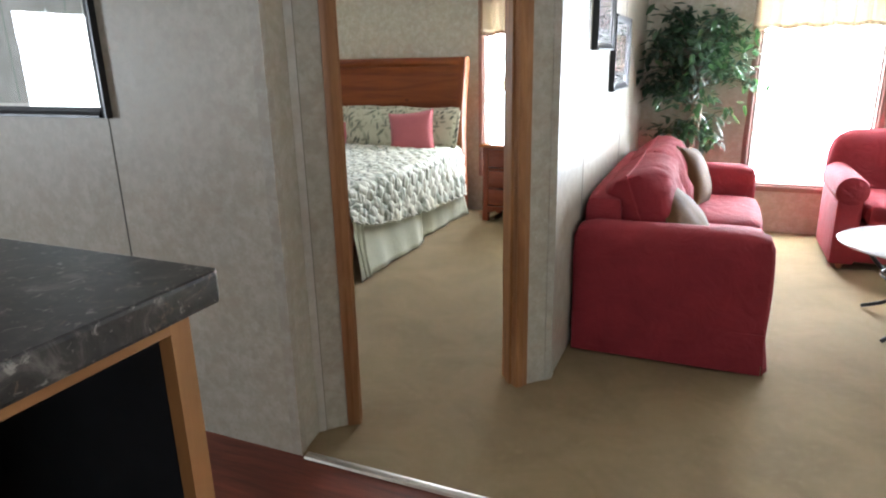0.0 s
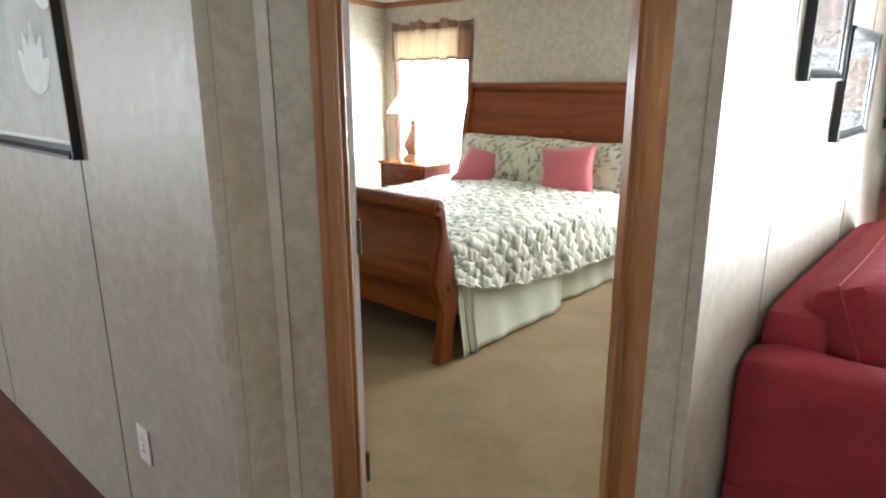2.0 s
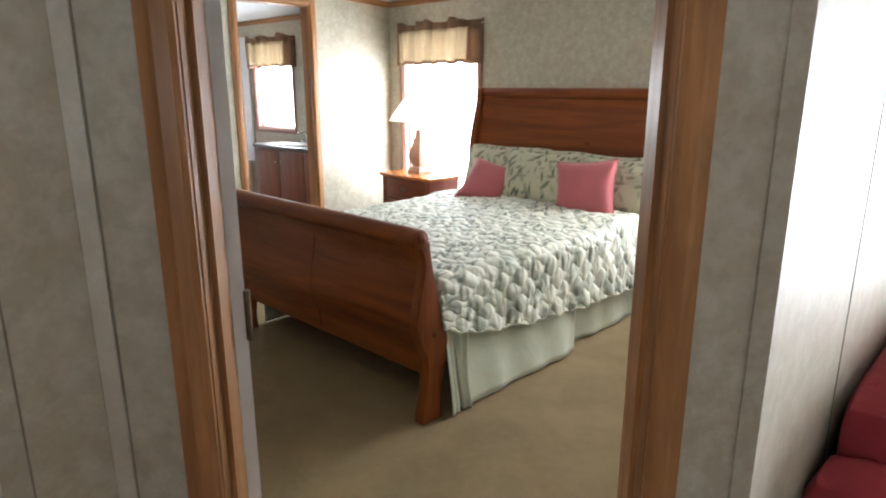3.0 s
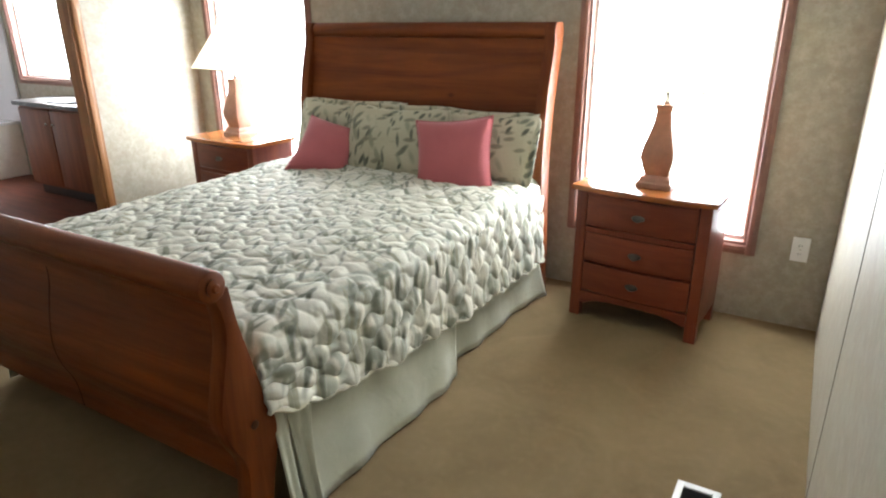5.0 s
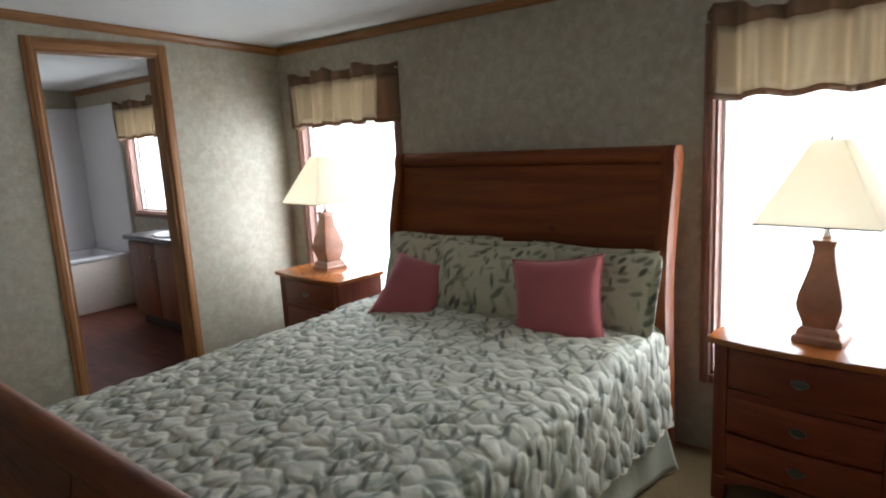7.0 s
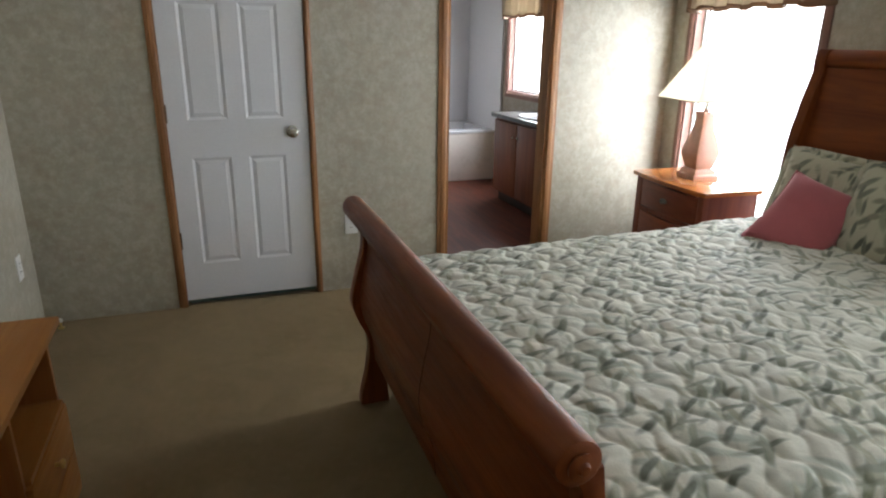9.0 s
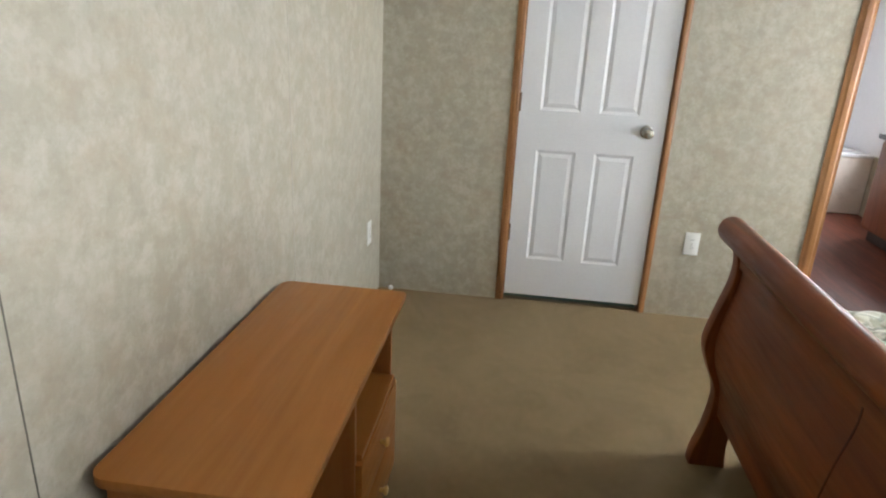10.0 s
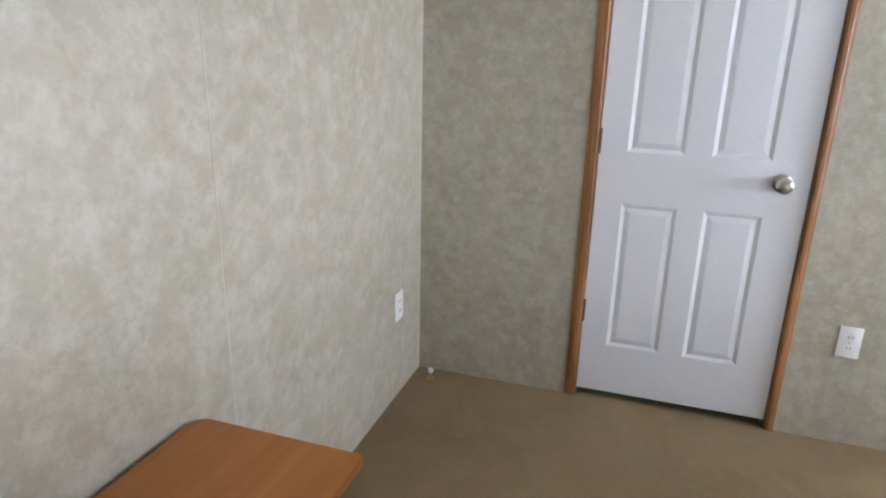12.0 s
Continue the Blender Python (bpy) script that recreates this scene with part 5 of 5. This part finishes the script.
part("bay_shade_lining", bm_box(-1.11, fy - 0.02, 0.02, fx - 0.019, fy - 0.0125, ft - 0.002), BLACK, cab, "bay side painted black for shade", smooth=False)
part("bay_floor", bm_box(-1.11, 0.342, 0.0, fx - 0.019, fy - 0.02, 0.02), BLACK, cab, "bay floor painted black for shade", smooth=False)
part("closed_front", bm_box(fx - 0.018, -1.5, 0.0, fx, 0.32, ft), OAK, cab, smooth=False)


# ---- sofa and chair
RED = fabric("brick_red_cotton", (0.235, 0.024, 0.03), 0.9, 300, 0.12, 0.0, 0.75)
RED_CORD = fabric("red_cord", (0.27, 0.032, 0.038), 0.9, 300, 0.1, 0.0)


def soft_box(x0, y0, z0, x1, y1, z1, rad, seed=1, puff=0.02, n=2):
    """A stuffed box: rounded edges and swelling faces."""
    bm = bm_box(x0, y0, z0, x1, y1, z1)
    bmesh.ops.subdivide_edges(bm, edges=bm.edges[:], cuts=9, use_grid_fill=True)
    c = Vector(((x0 + x1) / 2, (y0 + y1) / 2, (z0 + z1) / 2))
    h = Vector(((x1 - x0) / 2, (y1 - y0) / 2, (z1 - z0) / 2))
    for v in bm.verts:
        p = v.co - c
        inner = Vector([max(-h[k] + rad, min(h[k] - rad, p[k])) for k in range(3)])
        d = p - inner
        if d.length > 1e-6:
            p = inner + d.normalized() * min(rad, d.length)
        q = [p[k] / h[k] for k in range(3)]
        for k in range(3):
            o = [a for a in range(3) if a != k]
            p[k] += math.copysign(puff, q[k]) * (abs(q[k]) ** 4) * (1 - q[o[0]] ** 2) * (1 - q[o[1]] ** 2)
        p += 0.008 * puff / 0.02 * noise.noise_vector(tuple((p + c) * 5 + Vector((seed, 0, 0))))
        v.co = c + p
    return bm


def sofa_arm(y0, y1, x0, x1, z1, seed):
    """A padded arm whose top is rounded and whose front corner is eased."""
    bm = soft_box(x0, y0, 0.02, x1, y1, z1, 0.055, seed, 0.012)
    return bm


sofa = thing("sofa", pose(0, 0, 0), "brick-red upholstered sofa with loose back cushions", "sofa")
SX0, SX1, SY0, SY1 = -0.39, 0.452, 3.145, 5.20
part("arm", sofa_arm(SY0, SY0 + 0.20, SX0, SX1, 0.625, 1), RED, sofa)
part("arm", sofa_arm(SY1 - 0.20, SY1, SX0, SX1, 0.625, 2), RED, sofa)
part("base", soft_box(SX0 + 0.02, SY0 + 0.19, 0.03, SX1 - 0.02, SY1 - 0.19, 0.30, 0.03, 3, 0.004), RED, sofa)
part("back", soft_box(SX0, SY0 + 0.17, 0.10, SX0 + 0.20, SY1 - 0.17, 0.735, 0.06, 4, 0.01), RED, sofa)
ym2 = (SY0 + SY1) / 2
for a, b, s in ((SY0 + 0.205, ym2 - 0.003, 5), (ym2 + 0.003, SY1 - 0.205, 6)):
    sc = part("seat_cushion", soft_box(SX0 + 0.20, a, 0.29, SX1 + 0.02, b, 0.445, 0.045, s, 0.018), RED, sofa)
    wide = b - a + 0.015
    m = Matrix.Translation((SX0 + 0.275, (a + b) / 2, 0.610)) @ pose(0, 0, 0, -20, 0, 90)
    bc = part("back_cushion", bm_move(cushion_bm(wide, 0.46, 0.34, 4.5, 0.03, 34, 0.0, s + 4, 0, 0.030), m), RED, sofa)
    part("piping", bm_move(piping_loop(wide, 0.46, 0.03, 0.0045, 24), m), RED_CORD, bc, "raised welt seam")
part("skirt_panel", bm_box(SX0 + 0.01, SY0 - 0.004, 0.01, SX1 - 0.004, SY0 + 0.006, 0.20, 0.002), RED, sofa)
rows = []
for i in range(8):
    f = i / 7
    rows.append([(SX1 - 0.012 + 0.014 * (0.2 + f) * (1 + math.sin(y * 26) + 0.5 * math.sin(y * 61)), y, 0.21 * (1 - f) + 0.010) for y in np.linspace(SY0 + 0.005, SY1 - 0.005, 120)])
grid_mesh("skirt", rows, RED, sofa, "", 0.005)

TAN = fabric("tan_jacquard", (0.092, 0.040, 0.011), 0.8, 160, 0.35, 0.0, 0.2)
throw_pillow("cushion", pose(0.075, 3.60, 0.560, -46, 34, 52), 0.46, 0.42, 0.15, TAN, "tan jacquard cushion leaning in the sofa's corner", None, 11, 0.08)
throw_pillow("cushion", pose(0.06, 4.62, 0.615, -20, 8, 80), 0.40, 0.40, 0.19, TAN, "tan jacquard cushion standing at the sofa's far arm", None, 12, 0.08)

chair = thing("armchair", pose(1.36, 5.26, 0), "brick-red rolled-arm armchair in front of the window", "armchair")
part("base", soft_box(-0.42, -0.36, 0.05, 0.42, 0.34, 0.30, 0.04, 21, 0.006), RED, chair)
part("seat_cushion", soft_box(-0.26, -0.37, 0.29, 0.26, 0.22, 0.45, 0.05, 22, 0.02), RED, chair)
part("back", bm_move(soft_box(-0.40, -0.09, 0.0, 0.40, 0.10, 0.55, 0.085, 23, 0.03), pose(0, 0.28, 0.27, -9)), RED, chair)
for x in (-0.36, 0.36):
    arm = part("arm", soft_box(x - 0.075, -0.365, 0.04, x + 0.075, 0.30, 0.50, 0.02, 24, 0.004), RED, chair)
    part("arm_roll", bm_move(bm_lathe([(0.001, -0.375), (0.07, -0.375), (0.092, -0.365), (0.096, -0.34), (0.096, 0.26), (0.07, 0.29), (0.001, 0.29)], 22, "Y"), Matrix.Translation((x, 0, 0.52))), RED, arm)
for x in (-0.36, 0.36):
    for y in (-0.30, 0.28):
        part("foot", bm_move(bm_lathe([(0.016, 0.0), (0.024, 0.03), (0.026, 0.06), (0.02, 0.062)], 12), Matrix.Translation((x, y, 0))), TRIM_Z, chair, "dark turned foot")

# coffee table
table = thing("coffee_table", pose(1.35, 3.98, 0), "oval glass-topped coffee table on black scrolled iron legs", "coffee table")
top_bm = bm_lathe([(0.001, 0.0), (0.985, 0.0), (1.0, 0.004), (1.0, 0.010), (0.985, 0.014), (0.001, 0.014)], 64)
part("tabletop", bm_move(top_bm, Matrix.Translation((0, 0, 0.436)) @ Matrix.Diagonal((0.55, 0.42, 1, 1))), plain("frosted_top", (0.72, 0.72, 0.72), 0.12, 0, 0.02, 10, 0, 0.5), table, "pale glossy oval top")
IRON = plain("black_iron", (0.02, 0.02, 0.02), 0.45, 0.6, 0.2)
for sx in (-1, 1):
    for sy in (-1, 1):
        pts = smooth_line([(sx * 0.30, sy * 0.22, 0.436), (sx * 0.36, sy * 0.26, 0.36), (sx * 0.30, sy * 0.22, 0.26), (sx * 0.20, sy * 0.15, 0.18), (sx * 0.24, sy * 0.18, 0.08), (sx * 0.34, sy * 0.25, 0.012)], 6)
        part("leg", bm_tube(pts, 0.011, 8), IRON, table, "black scrolled iron leg")
ring = [(0.33 * math.cos(a), 0.25 * math.sin(a), 0.27) for a in np.linspace(0, 2 * math.pi, 40)]
part("ring", bm_tube(ring, 0.008, 8), IRON, table, "black iron ring")


# ---- ficus tree in a pot
LEAF_M, leaf_nt, leaf_n, leaf_l, leaf_b = nodes_of("ficus_leaf")
geo = leaf_n.new("ShaderNodeNewGeometry")
leaf_l.new(ramp(leaf_nt, geo.outputs["Random Per Island"], (0.0, (0.010, 0.027, 0.017)), (0.75, (0.014, 0.036, 0.024)), (1.0, (0.04, 0.09, 0.035))), leaf_b.inputs["Base Color"])
leaf_b.inputs["Roughness"].default_value = 0.38
leaf_tr = leaf_n.new("ShaderNodeBsdfTranslucent")
leaf_tr.inputs[0].default_value = (0.10, 0.24, 0.06, 1)
leaf_mx = leaf_n.new("ShaderNodeMixShader")
leaf_mx.inputs[0].default_value = 0.14
leaf_l.new(leaf_b.outputs[0], leaf_mx.inputs[1])
leaf_l.new(leaf_tr.outputs[0], leaf_mx.inputs[2])
leaf_l.new(leaf_mx.outputs[0], leaf_n["Material Output"].inputs["Surface"])
BARK = plain("pale_bark", (0.30, 0.235, 0.17), 0.8, 0, 0.25, 40, 0.4)
TWIG = plain("brown_twig", (0.10, 0.075, 0.05), 0.8, 0, 0.25, 40)
tree = thing("ficus_tree", pose(0.02, 5.50, 0), "artificial ficus tree with twisted pale stems in a pot", "plant")
part("pot", bm_lathe([(0.001, 0.0), (0.11, 0.0), (0.125, 0.05), (0.145, 0.22), (0.155, 0.23), (0.155, 0.25), (0.14, 0.25), (0.135, 0.235), (0.001, 0.23)], 24), plain("wicker_pot", (0.22, 0.13, 0.07), 0.8, 0, 0.3, 60, 0.4), tree, "brown basket pot")
rt = random.Random(4)
tips = []
for k in range(3):
    ph = k * 2.1
    pts = [(0.035 * math.cos(ph + z * 6.5), 0.035 * math.sin(ph + z * 6.5), z) for z in np.linspace(0.23, 1.38, 24)]
    part("trunk", bm_tube(pts, [0.016 - 0.007 * i / 23 for i in range(24)], 8), BARK, tree, "pale twisted stem")
limbs = []
for k in range(80):
    z0 = rt.triangular(0.92, 1.72, 1.18) if k % 6 else rt.uniform(0.70, 0.84)
    a = rt.uniform(0, 2 * math.pi)
    reach = rt.uniform(0.10, 0.44) * (0.7 if z0 < 0.85 else 1.0)
    rise = rt.uniform(0.0, 0.32) if z0 > 0.8 else rt.uniform(-0.02, 0.16)
    st = Vector((0.03 * math.cos(a), 0.03 * math.sin(a), min(z0, 1.38)))
    en = st + Vector((reach * math.cos(a), min(reach * math.sin(a), 0.20), rise))
    en.x = max(-0.37, min(0.42, en.x))
    mid = (st + en) / 2 + Vector((0, 0, 0.05))
    limbs.append(bm_tube([st, mid, en], [0.006, 0.004, 0.002], 5))
    for j in range(21):
        f = rt.uniform(0.40, 1.10)
        p = st.lerp(mid, f * 2) if f < 0.5 else mid.lerp(en, (f - 0.5) * 2)
        tips.append(p + Vector((rt.gauss(0, 0.035), rt.gauss(0, 0.03), rt.gauss(0, 0.035))))
for limb in limbs:
    part("limb", limb, TWIG, tree)
vs, fs = [], []
for p in tips:
    a, t, L = rt.uniform(0, 2 * math.pi), rt.uniform(-1.1, 0.5), rt.uniform(0.065, 0.105)
    d = Vector((math.cos(a) * math.cos(t), math.sin(a) * math.cos(t), math.sin(t)))
    s = d.cross(Vector((rt.uniform(-0.4, 0.4), rt.uniform(-0.4, 0.4), 1))).normalized()
    n = s.cross(d)
    b0 = len(vs)
    w = L * 0.24
    for q in (p, p + d * L * 0.3 + s * w - n * 0.004, p + d * L * 0.65 + s * w * 0.8 - n * 0.006, p + d * L - n * 0.010, p + d * L * 0.65 - s * w * 0.8 - n * 0.006, p + d * L * 0.3 - s * w - n * 0.004, p + d * L * 0.35 + n * 0.002, p + d * L * 0.68):
        vs.append(tuple(q))
    for f in ((0, 1, 6), (1, 2, 7, 6), (2, 3, 7), (3, 4, 7), (4, 5, 6, 7), (5, 0, 6)):
        fs.append(tuple(b0 + i for i in f))
me = bpy.data.meshes.new("crown")
me.from_pydata(vs, [], fs)
me.materials.append(LEAF_M)
crown = new("crown", me)
crown.parent = tree
crown["label"] = "glossy dark green ficus leaves"


# ---- bathroom seen through the doorway
VAN = wood("vanity_wood", (0.13, 0.038, 0.018), (0.24, 0.075, 0.036), "Z", 0.4, 1, 0.15, False)
van = thing("vanity", pose(0, 0, 0), "dark-topped wooden bathroom vanity with two doors", "vanity")
VX0, VX1, VY = -6.48, -5.10, 5.42
part("carcass", bm_box(VX0, VY + 0.02, 0.09, VX1, HEAD - 0.003, 0.755), VAN, van, smooth=False)
part("toe_kick", bm_box(VX0 + 0.02, VY + 0.06, 0.0, VX1, HEAD - 0.003, 0.09), BLACK, van, "dark recessed plinth", smooth=False)
for i in range(3):
    a = VX0 + 0.012 + i * 0.452
    dv = part("door", bm_box(a, VY, 0.11, a + 0.44, VY + 0.019, 0.735, 0.004), VAN, van)
    part("knob", bm_move(bm_lathe([(0.001, 0.0), (0.006, 0.0), (0.006, -0.010), (0.013, -0.016), (0.001, -0.024)], 12, "Y"), Matrix.Translation((a + (0.40 if i % 2 == 0 else 0.04), VY, 0.62))), CHROME, dv, "small metal knob")
part("counter", bm_box(VX0 - 0.02, VY - 0.025, 0.755, VX1 + 0.02, HEAD - 0.002, 0.79, 0.005), GRANITE, van, "dark speckled counter")
sink = thing("sink", pose(-5.98, 5.61, 0.79), "white oval drop-in washbasin with chrome tap", "sink")
basin = bm_lathe([(0.205, 0.0), (0.215, 0.006), (0.21, 0.013), (0.195, 0.014), (0.18, 0.004), (0.13, -0.03 + 0.032), (0.001, 0.0022)], 36)
part("basin", bm_move(basin, Matrix.Diagonal((1.15, 0.78, 1, 1))), WHITE_GLOSS, sink)
part("tap", bm_tube(smooth_line([(0, 0.14, 0.0), (0, 0.14, 0.09), (0, 0.10, 0.13), (0, 0.03, 0.115)], 5), 0.010, 10), CHROME, sink, "chrome tap spout")
for x in (-0.08, 0.08):
    part("tap_handle", bm_move(bm_lathe([(0.012, 0.0), (0.014, 0.02), (0.022, 0.035), (0.020, 0.05), (0.001, 0.053)], 12), Matrix.Translation((x, 0.14, 0.0))), CHROME, sink, "chrome tap handle")
tub = thing("bathtub", pose(0, 0, 0), "white acrylic bathtub with matching wall surround", "bathtub")
part("apron", bm_box(-7.30, 4.20, 0.0, -7.26, HEAD - 0.003, 0.50, 0.012), plain("tub_apron", (0.78, 0.70, 0.64), 0.3, 0, 0.03), tub, "off-white tub apron")
part("rim", join_bm(bm_box(-7.38, 4.20, 0.490, -7.25, HEAD - 0.003, 0.520, 0.01), bm_box(-8.045, 4.20, 0.490, -7.95, HEAD - 0.003, 0.520, 0.01), bm_box(-7.95, 4.20, 0.490, -7.38, 4.30, 0.520, 0.01), bm_box(-7.95, 5.70, 0.490, -7.38, HEAD - 0.003, 0.520, 0.01)), WHITE_GLOSS, tub)
part("basin", join_bm(bm_box(-7.95, 4.30, 0.12, -7.38, 5.70, 0.16), bm_box(-7.97, 4.28, 0.12, -7.95, 5.72, 0.50), bm_box(-7.38, 4.28, 0.12, -7.36, 5.72, 0.50), bm_box(-7.95, 4.28, 0.12, -7.38, 4.30, 0.50), bm_box(-7.95, 5.70, 0.12, -7.38, 5.72, 0.50)), WHITE_GLOSS, tub)
part("surround_panel", bm_box(-8.047, 4.20, 0.515, -8.02, HEAD - 0.003, 1.95, 0.006), WHITE_GLOSS, tub, "white surround panel")
part("surround_panel", bm_box(-8.02, HEAD - 0.028, 0.515, -7.14, HEAD - 0.003, 1.95, 0.006), WHITE_GLOSS, tub, "white surround panel")
part("soap_shelf", bm_box(-8.02, 5.05, 1.20, -7.985, 5.40, 1.22, 0.005), WHITE_GLOSS, tub)
setting("wall_tub_end", bm_box(WEST, 4.08, 0.0, -7.20, 4.19, 2.3), WALL, PAPER)
mirror = thing("mirror", pose(-5.72, HEAD - 0.002, 1.02), "frameless bathroom mirror above the vanity", "mirror")
part("glass", bm_box(-0.30, -0.006, 0.0, 0.30, 0.0, 0.62, 0.001), plain("silvered_glass", (0.9, 0.92, 0.92), 0.02, 1.0, 0.0), mirror, smooth=False)
